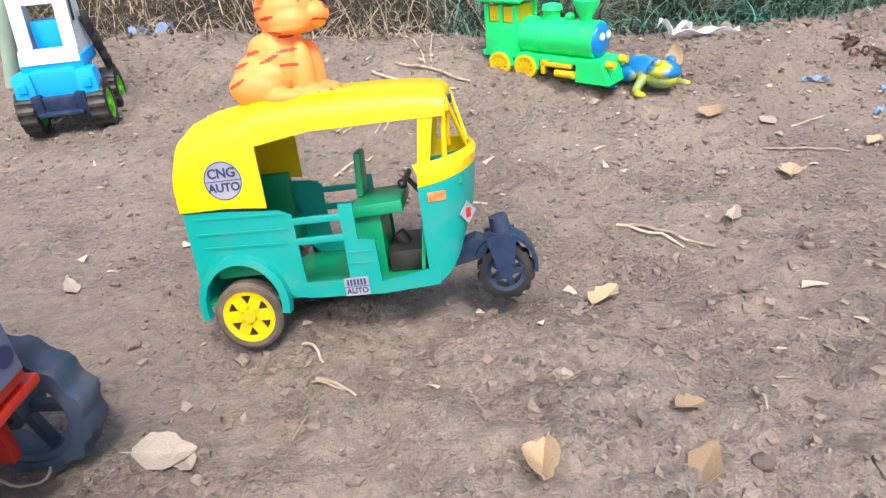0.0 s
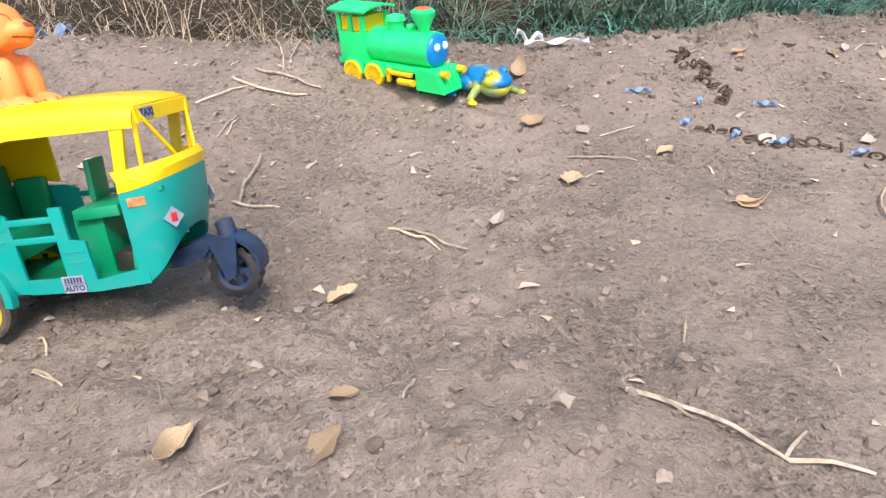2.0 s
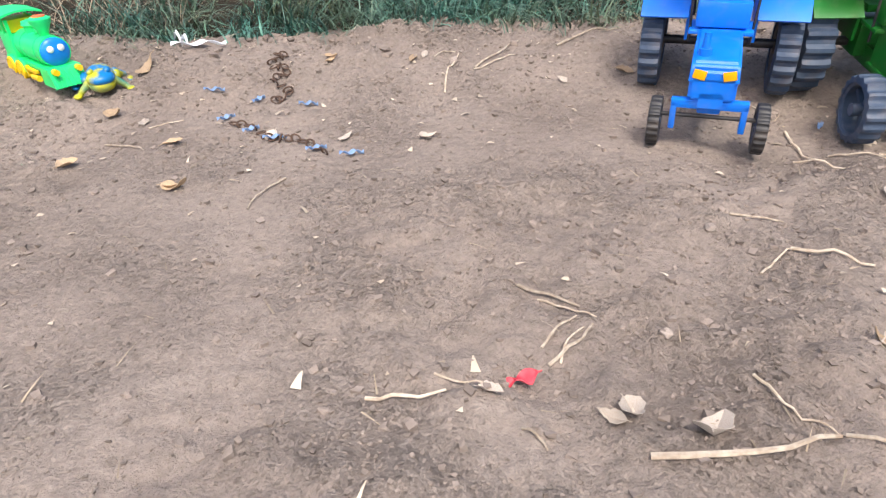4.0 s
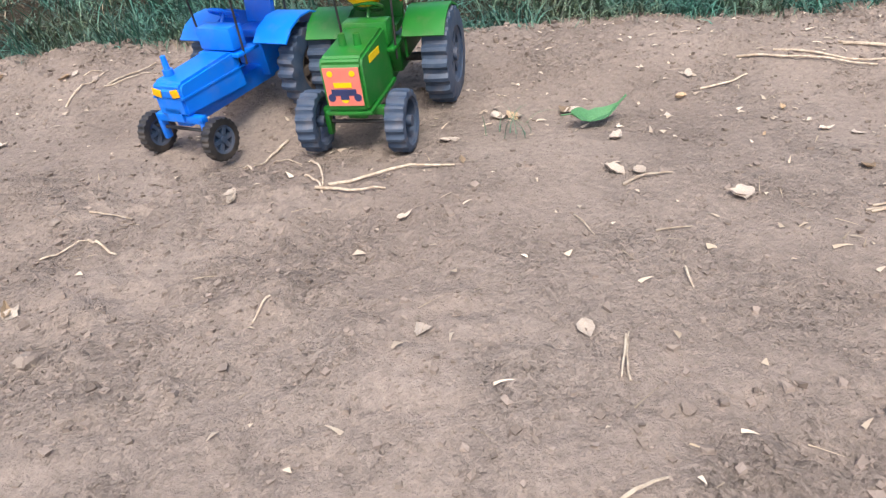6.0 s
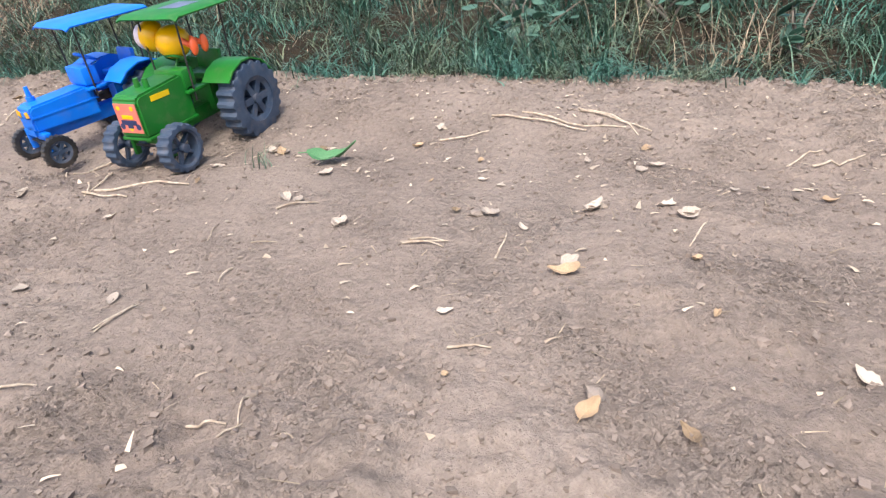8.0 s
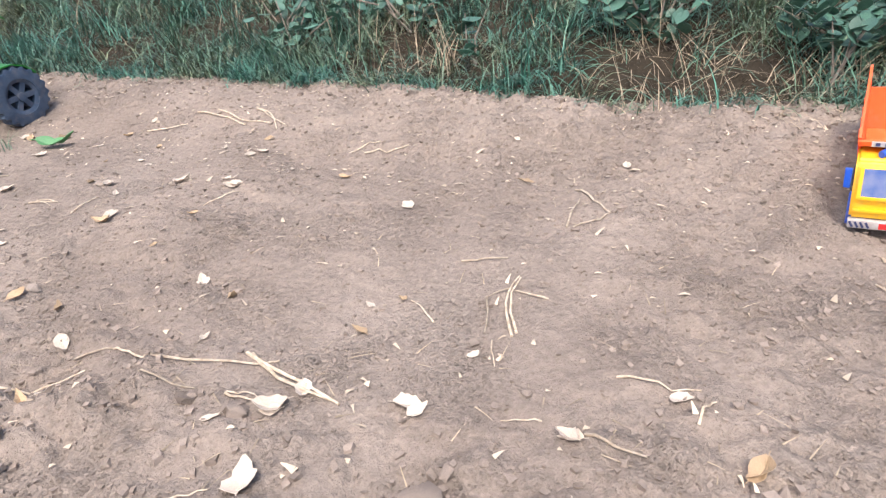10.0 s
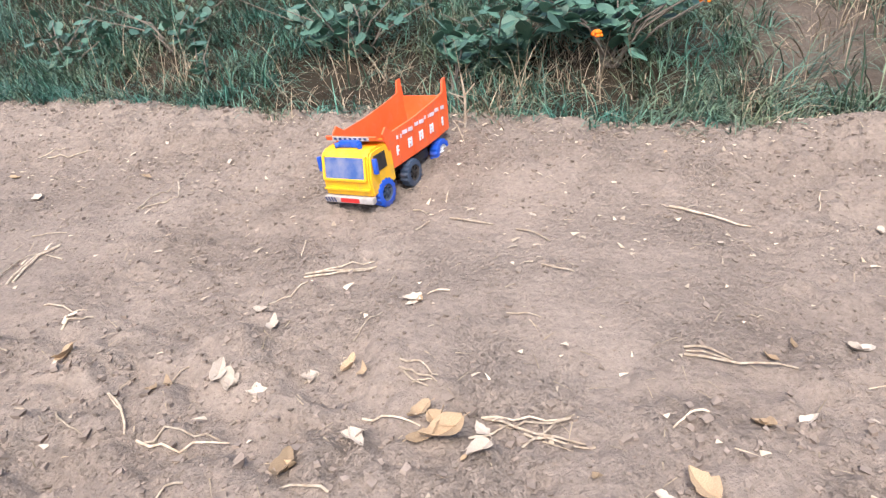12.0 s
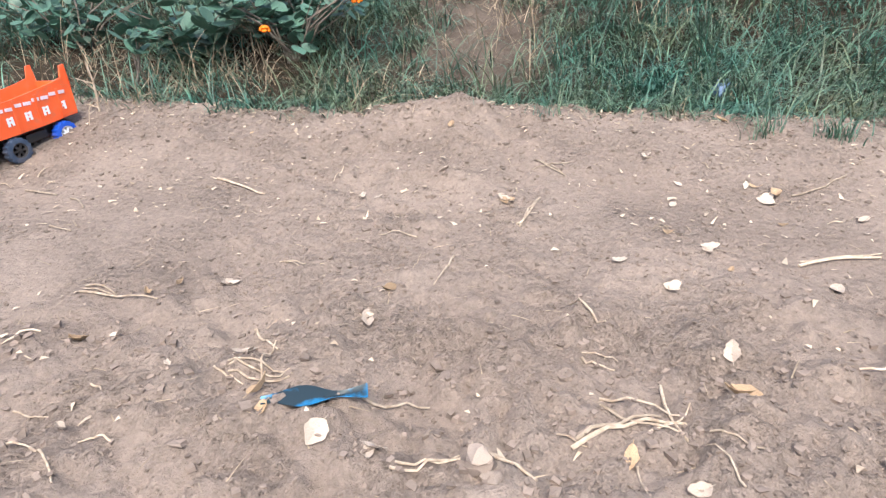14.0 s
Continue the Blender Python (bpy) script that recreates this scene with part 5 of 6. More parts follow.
twig(2.180, -0.355, 2.219, -0.336)
twig(2.919, -0.408, 2.965, -0.391)
twig(2.965, -0.391, 3.024, -0.405)
twig(3.024, -0.405, 3.180, -0.386)
twig(3.143, -0.377, 3.259, -0.436)
twig(3.420, -0.204, 3.389, -0.227)
twig(3.389, -0.227, 3.399, -0.300)
twig(3.485, 0.118, 3.542, 0.015)
twig(3.542, 0.015, 3.487, -0.023)
twig(2.607, 0.482, 2.793, 0.382)
fallen_leaf(3.214, 0.033, 0.026, "pale")
fallen_leaf(2.604, 0.065, 0.03, "pale")
fallen_leaf(3.244, -0.259, 0.018, "pale")
twig(2.877, -0.476, 2.945, -0.422)
fallen_leaf(2.946, -0.478, 0.022, "pale")
twig(3.145, -0.443, 3.188, -0.450)
twig(3.040, -0.447, 3.105, -0.442)
twig(3.339, -0.137, 3.402, -0.126)
fallen_leaf(3.251, -0.313, 0.022, "brown")
twig(3.058, 0.263, 3.141, 0.304)
fallen_leaf(2.974, 0.175, 0.02, "pale")
fallen_leaf(2.304, 0.104, 0.025, "pale")
fallen_leaf(2.923, -0.489, 0.028, "brown")
pebble(3.083, 0.543, 0.012)
fallen_leaf(3.398, 0.138, 0.03, "brown")
fallen_leaf(3.061, -0.350, 0.016, "pale")
fallen_leaf(3.228, -0.429, 0.026, "pale")
fallen_leaf(3.884, -0.494, 0.032, "pale")
fallen_leaf(3.517, -0.563, 0.045, "pale")
fallen_leaf(4.081, -0.326, 0.028, "pale")
fallen_leaf(4.030, -0.458, 0.03, "brown")
fallen_leaf(3.912, -0.399, 0.03, "pale")
twig(3.904, -0.263, 3.999, -0.213)
fallen_leaf(3.506, -0.461, 0.026, "pale")
twig(3.519, -0.453, 3.573, -0.467)
fallen_leaf(3.667, -0.474, 0.028, "brown")
fallen_leaf(3.373, -0.580, 0.026, "pale")
twig(3.433, -0.306, 3.424, -0.174)
twig(4.095, -0.466, 4.144, -0.490)
fallen_leaf(3.935, -0.515, 0.022, "pale")
fallen_leaf(3.804, -0.515, 0.022, "brown")
fallen_leaf(3.212, -0.470, 0.024, "pale")
twig(3.133, -0.377, 3.272, -0.442)
twig(3.859, -0.134, 3.871, -0.189)
twig(4.089, -0.044, 4.166, -0.067)
twig(3.819, -0.502, 3.831, -0.474)
twig(3.759, -0.531, 3.790, -0.554)
fallen_leaf(2.937, 0.178, 0.016, "pale")
fallen_leaf(3.876, -0.356, 0.016, "pale")
fallen_leaf(4.054, -0.475, 0.024, "brown")
fallen_leaf(3.355, -0.438, 0.024, "pale")
fallen_leaf(3.992, -0.482, 0.02, "pale")
fallen_leaf(3.493, -0.574, 0.03, "brown")
fallen_leaf(3.609, -0.390, 0.024, "pale")
twig(3.028, 0.268, 3.081, 0.303)
twig(2.549, 0.479, 2.729, 0.387)
fallen_leaf(4.233, -0.032, 0.016, "pale")
twig(4.415, -0.419, 4.531, -0.435)
twig(3.903, -0.256, 4.000, -0.211)
fallen_leaf(4.073, -0.580, 0.026, "pale")
fallen_leaf(4.200, -0.588, 0.026, "pale")
fallen_leaf(3.902, -0.500, 0.02, "pale")
twig(4.116, -0.494, 4.139, -0.498)
twig(4.200, -0.531, 4.312, -0.562)
twig(4.240, -0.577, 4.292, -0.525)
fallen_leaf(4.399, -0.610, 0.038, "brown")
fallen_leaf(4.473, -0.523, 0.026, "brown")
fallen_leaf(4.617, -0.390, 0.02, "pale")
fallen_leaf(4.687, -0.548, 0.03, "pale")
twig(4.687, -0.508, 4.725, -0.546)
twig(4.685, -0.588, 4.756, -0.597)
twig(4.328, -0.643, 4.377, -0.681)
fallen_leaf(4.019, -0.623, 0.03, "brown")
fallen_leaf(4.775, -0.095, 0.018, "pale")
fallen_leaf(4.889, -0.025, 0.02, "pale")
twig(4.671, -0.326, 4.706, -0.341)
fallen_leaf(3.881, -0.367, 0.022, "pale")
fallen_leaf(4.196, -0.548, 0.03, "pale")
fallen_leaf(4.154, -0.554, 0.034, "brown")
twig(4.187, -0.571, 4.229, -0.539)
fallen_leaf(4.605, 0.121, 0.016, "pale")
fallen_leaf(4.091, -0.329, 0.02, "brown")
fallen_leaf(4.816, -0.482, 0.03, "pale")
twig(4.536, -0.608, 4.558, -0.622)
fallen_leaf(4.367, -0.625, 0.018, "pale")
twig(4.468, -0.642, 4.509, -0.647)
fallen_leaf(4.434, -0.651, 0.03, "pale")
twig(4.666, -0.586, 4.706, -0.609)
fallen_leaf(4.518, -0.514, 0.018, "pale")
fallen_leaf(4.686, -0.551, 0.024, "pale")
fallen_leaf(4.542, -0.673, 0.016, "pale")
twig(4.683, -0.584, 4.752, -0.591)
twig(4.494, -0.696, 4.522, -0.695)
twig(4.522, -0.695, 4.582, -0.748)
twig(5.041, -0.681, 5.155, -0.650)
twig(5.077, -0.620, 5.145, -0.677)
twig(5.115, -0.671, 5.163, -0.630)
twig(5.099, -0.700, 5.098, -0.739)
twig(4.949, -0.684, 5.006, -0.730)
twig(4.877, -0.719, 4.939, -0.698)
fallen_leaf(5.095, -0.690, 0.026, "brown")
pebble(4.957, -0.722, 0.018)
pebble(4.967, -0.739, 0.016)
fallen_leaf(5.207, -0.395, 0.022, "pale")
fallen_leaf(5.285, -0.292, 0.024, "pale")
fallen_leaf(4.993, -0.111, 0.018, "pale")
fallen_leaf(4.745, -0.094, 0.018, "pale")
fallen_leaf(5.264, 0.020, 0.018, "pale")
twig(5.013, -0.213, 5.056, -0.117)
twig(5.064, 0.007, 5.106, -0.040)
fallen_leaf(5.426, -0.125, 0.03, "pale")
fallen_leaf(5.544, -0.198, 0.024, "pale")
twig(5.393, -0.335, 5.513, -0.313)
fallen_leaf(5.150, -0.329, 0.022, "pale")
twig(5.472, -0.111, 5.577, -0.066)
fallen_leaf(5.219, -0.611, 0.03, "brown")
twig(5.172, -0.665, 5.213, -0.692)
fallen_leaf(4.609, -0.388, 0.024, "pale")
fallen_leaf(4.472, -0.527, 0.026, "brown")
twig(4.662, -0.322, 4.695, -0.337)
twig(4.418, -0.407, 4.467, -0.422)
fallen_leaf(4.859, -0.702, 0.026, "pale")
fallen_leaf(4.738, -0.637, 0.03, "brown")
fallen_leaf(4.802, -0.688, 0.03, "pale")
fallen_leaf(4.541, -0.387, 0.018, "brown")
twig(5.070, -0.541, 5.106, -0.551)
fallen_leaf(5.143, -0.736, 0.02, "pale")
twig(4.456, -0.018, 4.569, -0.086)
fallen_leaf(5.409, -0.081, 0.02, "pale")
fallen_leaf(5.298, -0.068, 0.016, "pale")

# larger dry leaves, twigs and clods along the foreground and the middle of the track
fallen_leaf(3.222, -0.553, 0.040, "pale")
fallen_leaf(3.502, -0.456, 0.030, "pale")
fallen_leaf(3.342, -0.429, 0.030, "pale")
fallen_leaf(3.211, -0.466, 0.034, "pale")
fallen_leaf(3.152, -0.484, 0.024, "pale")
fallen_leaf(4.079, -0.585, 0.032, "pale")
fallen_leaf(4.143, -0.540, 0.028, "pale")
fallen_leaf(4.163, -0.566, 0.048, "brown")
fallen_leaf(4.202, -0.596, 0.032, "pale")
fallen_leaf(4.012, -0.622, 0.034, "brown")
fallen_leaf(3.902, -0.502, 0.026, "pale")
fallen_leaf(3.937, -0.511, 0.024, "pale")
fallen_leaf(3.988, -0.482, 0.018, "pale")
fallen_leaf(5.289, -0.283, 0.026, "pale")
fallen_leaf(5.206, -0.398, 0.022, "pale")
fallen_leaf(4.993, -0.133, 0.022, "pale")
fallen_leaf(4.745, -0.096, 0.020, "pale")
fallen_leaf(5.263, 0.023, 0.024, "pale")
fallen_leaf(4.857, -0.708, 0.026, "pale")
fallen_leaf(5.431, -0.115, 0.036, "pale")
fallen_leaf(5.450, -0.110, 0.028, "brown")
fallen_leaf(5.230, -0.600, 0.034, "brown")
fallen_leaf(5.422, -0.084, 0.022, "brown")
fallen_leaf(3.893, -0.498, 0.030, "pale")
fallen_leaf(3.938, -0.511, 0.026, "pale")
fallen_leaf(3.519, -0.561, 0.045, "pale")
fallen_leaf(3.588, -0.625, 0.030, "pale")
fallen_leaf(4.129, -0.537, 0.034, "brown")
fallen_leaf(4.149, -0.564, 0.050, "brown")
fallen_leaf(3.666, -0.476, 0.026, "brown")
fallen_leaf(4.028, -0.456, 0.024, "pale")
fallen_leaf(4.085, -0.332, 0.026, "pale")
fallen_leaf(3.990, -0.480, 0.018, "pale")
fallen_leaf(2.742, 0.102, 0.034, "pale")
fallen_leaf(2.840, 0.104, 0.024, "pale")
fallen_leaf(2.863, 0.079, 0.030, "pale")
fallen_leaf(2.600, 0.195, 0.018, "pale")
fallen_leaf(2.399, 0.033, 0.032, "pale")
fallen_leaf(2.276, 0.121, 0.030, "pale")
fallen_leaf(2.452, 0.441, 0.018, "pale")
fallen_leaf(2.715, -0.084, 0.036, "brown")
fallen_leaf(2.140, 0.349, 0.028, "pale")
fallen_leaf(2.813, 0.243, 0.024, "pale")
fallen_leaf(1.295, 0.396, 0.026, "pale")
fallen_leaf(1.062, 0.439, 0.026, "pale")
fallen_leaf(1.140, 0.669, 0.024, "brown")
fallen_leaf(1.420, -0.163, 0.026, "pale")
fallen_leaf(1.637, -0.117, 0.022, "pale")
fallen_leaf(1.795, 0.104, 0.020, "pale")
fallen_leaf(2.162, 0.346, 0.028, "brown")
fallen_leaf(2.061, 0.276, 0.024, "pale")
twig(4.070, -0.544, 4.135, -0.554)
twig(4.196, -0.529, 4.296, -0.532)
twig(4.242, -0.557, 4.311, -0.565)
twig(3.907, -0.256, 3.993, -0.197)
twig(3.838, -0.596, 3.927, -0.585)
twig(4.100, -0.478, 4.135, -0.504)
twig(5.079, -0.608, 5.156, -0.639)
twig(5.048, -0.672, 5.133, -0.642)
twig(5.148, -0.584, 5.146, -0.681)
twig(4.878, -0.727, 4.938, -0.687)
twig(4.949, -0.683, 5.006, -0.731)
twig(4.686, -0.595, 4.754, -0.599)
twig(4.836, -0.628, 4.903, -0.614)
twig(5.017, -0.218, 5.055, -0.120)
twig(5.059, 0.016, 5.106, -0.043)
twig(5.072, -0.530, 5.111, -0.542)
twig(4.419, -0.413, 4.468, -0.425)
twig(5.402, -0.319, 5.521, -0.300)
twig(5.030, -0.665, 5.057, -0.679)
twig(3.761, -0.531, 3.821, -0.592)
twig(3.724, -0.571, 3.780, -0.600)
twig(3.835, -0.595, 3.937, -0.589)
twig(4.096, -0.476, 4.144, -0.500)
twig(4.209, -0.345, 4.254, -0.353)
twig(4.215, -0.544, 4.294, -0.532)
twig(3.548, -0.365, 3.627, -0.379)
twig(3.620, -0.425, 3.641, -0.387)
twig(3.437, -0.299, 3.427, -0.177)
twig(3.477, -0.023, 3.494, 0.077)
twig(3.156, -0.596, 3.197, -0.568)
twig(3.246, -0.584, 3.300, -0.562)
twig(3.146, -0.447, 3.195, -0.454)
twig(2.505, -0.026, 2.562, -0.018)
twig(2.715, 0.474, 2.816, 0.369)
twig(2.607, -0.235, 2.649, -0.229)
twig(2.213, -0.246, 2.225, -0.187)
twig(2.289, -0.026, 2.326, -0.024)
twig(1.370, -0.074, 1.407, -0.043)
twig(1.365, 0.014, 1.415, -0.027)
twig(1.388, 0.618, 1.479, 0.710)
twig(1.331, 0.551, 1.367, 0.662)
twig(0.374, 0.614, 0.389, 0.639)
clod(3.385, -0.541, 0.052)
clod(3.106, -0.459, 0.034)
clod(3.176, -0.474, 0.034)
clod(3.197, -0.473, 0.022)
clod(3.401, -0.513, 0.020)
clod(3.464, -0.538, 0.026)
clod(3.433, -0.501, 0.016)
clod(3.460, -0.402, 0.018)
clod(4.957, -0.727, 0.034)
clod(4.968, -0.739, 0.030)
clod(3.110, -0.456, 0.026)
clod(3.167, -0.467, 0.030)
clod(2.408, -0.261, 0.018)
clod(2.248, -0.276, 0.016)
clod(2.433, -0.300, 0.016)
clod(1.697, -0.187, 0.024)
clod(1.773, -0.223, 0.020)
clod(1.473, -0.081, 0.016)
clod(0.682, 0.014, 0.016)
clod(0.461, 0.075, 0.016)
clod(0.483, 0.109, 0.014)
clod(0.568, 0.011, 0.020)
clod(0.176, 0.190, 0.016)
dry_stem(4.078, 0.278, 0.115)

# thinner spread of leaves and twigs over the far half of the track
for k in range(45):
    lx = rnd.uniform(2.4, 5.8)
    ly = rnd.uniform(-0.70, 0.0) - 0.05 * (lx - 2.4) + (0.35 if k % 3 == 0 else 0.0)
    fallen_leaf(lx, min(ly, float(np.interp(lx, EDGE_X, EDGE_Y)) - 0.03), rnd.uniform(0.010, 0.026), rnd.choice(["pale", "brown", "brown"]))
for k in range(40):
    lx, a, ln = rnd.uniform(2.4, 5.8), rnd.uniform(0, 6.28), rnd.uniform(0.02, 0.075)
    ly = rnd.uniform(-0.72, 0.15) - 0.05 * (lx - 2.4)
    twig(lx, ly, lx + ln * math.cos(a), ly + ln * math.sin(a))

# a few odd scraps
big_leaf = new("green_leaf", leaf_mesh("dry", 77, GREENLEAF))
big_leaf.matrix_basis = pose(2.288, 0.291, gz(2.288, 0.291) + 0.008, 6, 0, 12) @ Matrix.Diagonal((0.088, 0.075, 0.09, 1))
tagged(big_leaf, "large fresh green leaf among dry leaves", "leaf")


def scrap(name, x, y, length, width, yaw, mat, label, category, waves=3.0, height=0.006):
    bm = bmesh.new()
    rows = []
    for k in range(13):
        u = k / 12
        w = width * (0.65 + 0.35 * math.sin(u * 9 + length * 100)) * (0.35 + 0.65 * math.sin(math.pi * min(0.97, u + 0.03)) ** 0.5)
        rows.append([(length * (u - 0.5), w * v / 2, height * (math.sin(u * waves * 3 + v) * 0.5 + 0.5) + height * 0.5 * abs(v)) for v in (-1, -0.4, 0.4, 1)])
    loft(bm, rows)
    bmesh.ops.solidify(bm, geom=list(bm.faces), thickness=0.0007)
    ob = new(name, mesh_of(bm, mat))
    ob.matrix_basis = pose(x, y, gz(x, y) + 0.003, 0, 0, yaw)
    return tagged(ob, label, category)


scrap("foil_wrapper", 4.793, -0.645, 0.105, 0.036, 10, BLUEWRAP, "torn blue and black foil wrapper on the soil", "wrapper", 2.0, 0.005)
scrap("paper_scrap", 1.349, -0.111, 0.030, 0.016, 20, CRIMSON, "small torn crimson paper scrap", "paper scrap")
scrap("plastic_strip", 0.885, 0.772, 0.105, 0.016, -4, WHITE, "crumpled white plastic strip at the grass edge", "plastic scrap", 4.0, 0.008)
scrap("plastic_strip", 0.846, 0.800, 0.060, 0.014, 125, WHITE, "short white plastic strip at the grass edge", "plastic scrap", 3.0, 0.02)
for sx, sy, sl, sa in ((1.110, 0.532, 0.032, -10), (1.031, 0.455, 0.028, 40), (1.071, 0.421, 0.035, 0), (1.188, 0.352, 0.034, 5), (0.951, 0.584, 0.036, -8), (1.028, 0.555, 0.030, 60), (1.137, 0.372, 0.03, 15), (0.985, 0.50, 0.03, 35), (1.858, 0.354, 0.026, 50)):
    scrap("plastic_shred", sx, sy, sl, 0.007, sa, BLUERAG, "thin torn blue plastic shred on the soil", "plastic scrap", 4.0, 0.005)
scrap("blue_rag", -0.10, 1.25, 0.09, 0.05, 20, BLUERAG, "pale blue plastic rag among dry roots", "plastic scrap", 3.0, 0.03)
scrap("blue_rag", 5.507, 0.391, 0.05, 0.04, 70, BLUERAG, "pale blue plastic rag beside the grass", "plastic scrap", 3.0, 0.03)


def chain(points, label):
    """A rusty toy chain of linked rings."""
    r = root("chain", pose(0, 0, 0), label, "chain")
    bm = bmesh.new()
    lathe(bm, [(0.0055 + 0.0014 * math.cos(radians(a)), 0.0014 * math.sin(radians(a))) for a in range(0, 360, 60)], 12, "Z", True)
    me = mesh_of(bm, CHAIN)
    for k, (px, py) in enumerate(points):
        ob = new("link", me)
        ob.parent = r
        ob.matrix_basis = pose(px, py, gz(px, py) + 0.004, 70 * (k % 2), 15, 37 * k) @ Matrix.Diagonal((1.4, 1, 1, 1))


CHAIN = material("rusty_chain", (0.10, 0.055, 0.035), (0.05, 0.03, 0.02), 0.8, 90)
chain([(1.045 + 0.012 * math.sin(k * 0.9) + 0.0012 * k, 0.690 - 0.0075 * k) for k in range(20)], "rusty brown chain lying in a heap on soil")
chain([(1.00 + 0.0115 * k, 0.485 - 0.009 * k + 0.008 * math.sin(k * 0.8)) for k in range(14)], "rusty brown chain stretched across the soil")


# ---- loose crumbs of soil, straw and dry roots ----
def scatter_mesh(name, verts, faces, mat, label, category, smooth=True):
    me = bpy.data.meshes.new(name)
    me.from_pydata(verts.reshape(-1, 3).tolist(), [], faces)
    if smooth:
        me.shade_smooth()
    me.materials.append(mat)
    return tagged(new(name, me), label, category, kind="stuff")


FLAKE = material("leaf_flake", (0.55, 0.46, 0.36), (0.42, 0.33, 0.24), 0.8, 40, per_island=0.35)
rs = np.random.RandomState(21)
bm = bmesh.new()
bmesh.ops.create_cube(bm, size=1.5)
ico_v, ico_f = np.array([v.co[:] for v in bm.verts]), [[v.index for v in f.verts] for f in bm.faces]
bm.free()
N = 105000
cx, cy = rs.uniform(-0.6, 5.8, N), rs.uniform(-0.75, 1.05, N)
back = cy - np.interp(cx, EDGE_X, EDGE_Y)
dens = 0.30 + 0.9 * sstep(0.5 + 2.5 * vnoise(cx * 2.1 + 40, cy * 2.1)) + 0.5 * sstep((back + 0.5) / 0.3)
keep = (rs.rand(N) < dens) & (back < 0.05)
cx, cy = cx[keep], cy[keep]
size = np.clip(0.0009 * (1 - rs.rand(len(cx))) ** -0.42, 0, 0.0040)
ex = rs.uniform(-0.5, 5.8, 420)
ey = np.interp(ex, EDGE_X, EDGE_Y) - np.abs(rs.randn(420)) * 0.07
fx = rs.uniform(2.2, 5.5, 1500)
fy = -0.40 - 0.05 * (fx - 2.2) - rs.rand(1500) * 0.32
cx, cy, size = np.r_[cx, ex, fx], np.r_[cy, ey, fy], np.r_[size, rs.uniform(0.0025, 0.007, 420), 0.0020 + 0.0042 * rs.rand(1500) ** 3]
jit = 1 + 0.3 * rs.randn(len(cx), len(ico_v), 1)
sq = np.stack([rs.uniform(0.8, 1.3, len(cx)), rs.uniform(0.8, 1.3, len(cx)), rs.uniform(0.5, 0.9, len(cx))], -1)
turn = rs.uniform(0, 6.28, (len(cx), 1))
shape = ico_v[None] * jit.clip(0.55, 1.45) * sq[:, None]
shape = np.stack([shape[..., 0] * np.cos(turn) - shape[..., 1] * np.sin(turn), shape[..., 0] * np.sin(turn) + shape[..., 1] * np.cos(turn), shape[..., 2] + 0.35 * shape[..., 0] * np.sin(3 * turn)], -1)
cv = shape * size[:, None, None] + np.stack([cx, cy, ground_z(cx, cy) + size * 0.25], -1)[:, None]
cf = (np.array(ico_f)[None] + (np.arange(len(cx)) * len(ico_v))[:, None, None]).reshape(-1, 4).tolist()
scatter_mesh("soil_crumbs", cv, cf, CLOD, "loose brown crumbs and clods of dry soil", "soil crumbs", smooth=False)


def blades(name, x, y, length, width, lean, droop, mat, label, category, z0=None, seg=4, tilt=None):
    """Curved tapering ribbons standing at x, y. lean: direction in radians; droop: how far each one bends over."""
    n = len(x)
    z = ground_z(x, y) - 0.004 if z0 is None else z0
    u = np.linspace(0, 1, seg + 1)[None, :]
    t0 = np.zeros(n) if tilt is None else tilt
    ang, arc = t0[:, None] + droop[:, None] * u, length[:, None] / np.maximum(droop[:, None], 1e-3)
    h, v = arc * (np.cos(t0)[:, None] - np.cos(ang)), arc * (np.sin(ang) - np.sin(t0)[:, None])
    px, py, pz = x[:, None] + h * np.cos(lean)[:, None], y[:, None] + h * np.sin(lean)[:, None], z[:, None] + v
    w = (width[:, None] * (1 - 0.85 * u)) / 2
    sx, sy = -np.sin(lean)[:, None] * w, np.cos(lean)[:, None] * w
    a, b = np.stack([px - sx, py - sy, pz], -1), np.stack([px + sx, py + sy, pz + w * 0.3], -1)
    vv = np.stack([a, b], 2).reshape(n, -1, 3)
    base = (np.arange(n) * (2 * (seg + 1)))[:, None, None]
    q = np.array([[2 * k, 2 * k + 1, 2 * k + 3, 2 * k + 2] for k in range(seg)])[None]
    return scatter_mesh(name, vv, (base + q).reshape(-1, 4).tolist(), mat, label, category)


def tufts(count, per, x0, x1, b0, b1, power, spread, seed, keep_f):
    g = np.random.RandomState(seed)
    tx = g.uniform(x0, x1, count)
    tb = b0 + (b1 - b0) * g.rand(count) ** power
    ty = np.interp(tx, EDGE_X, EDGE_Y) + tb + 0.06 * vnoise(tx * 5.0, tx * 0.7)
    ok = g.rand(count) < keep_f(tx, ty, tb)
    tx, ty = tx[ok], ty[ok]
    x, y = np.repeat(tx, per) + g.randn(len(tx) * per) * spread, np.repeat(ty, per) + g.randn(len(tx) * per) * spread
    return x, y, g


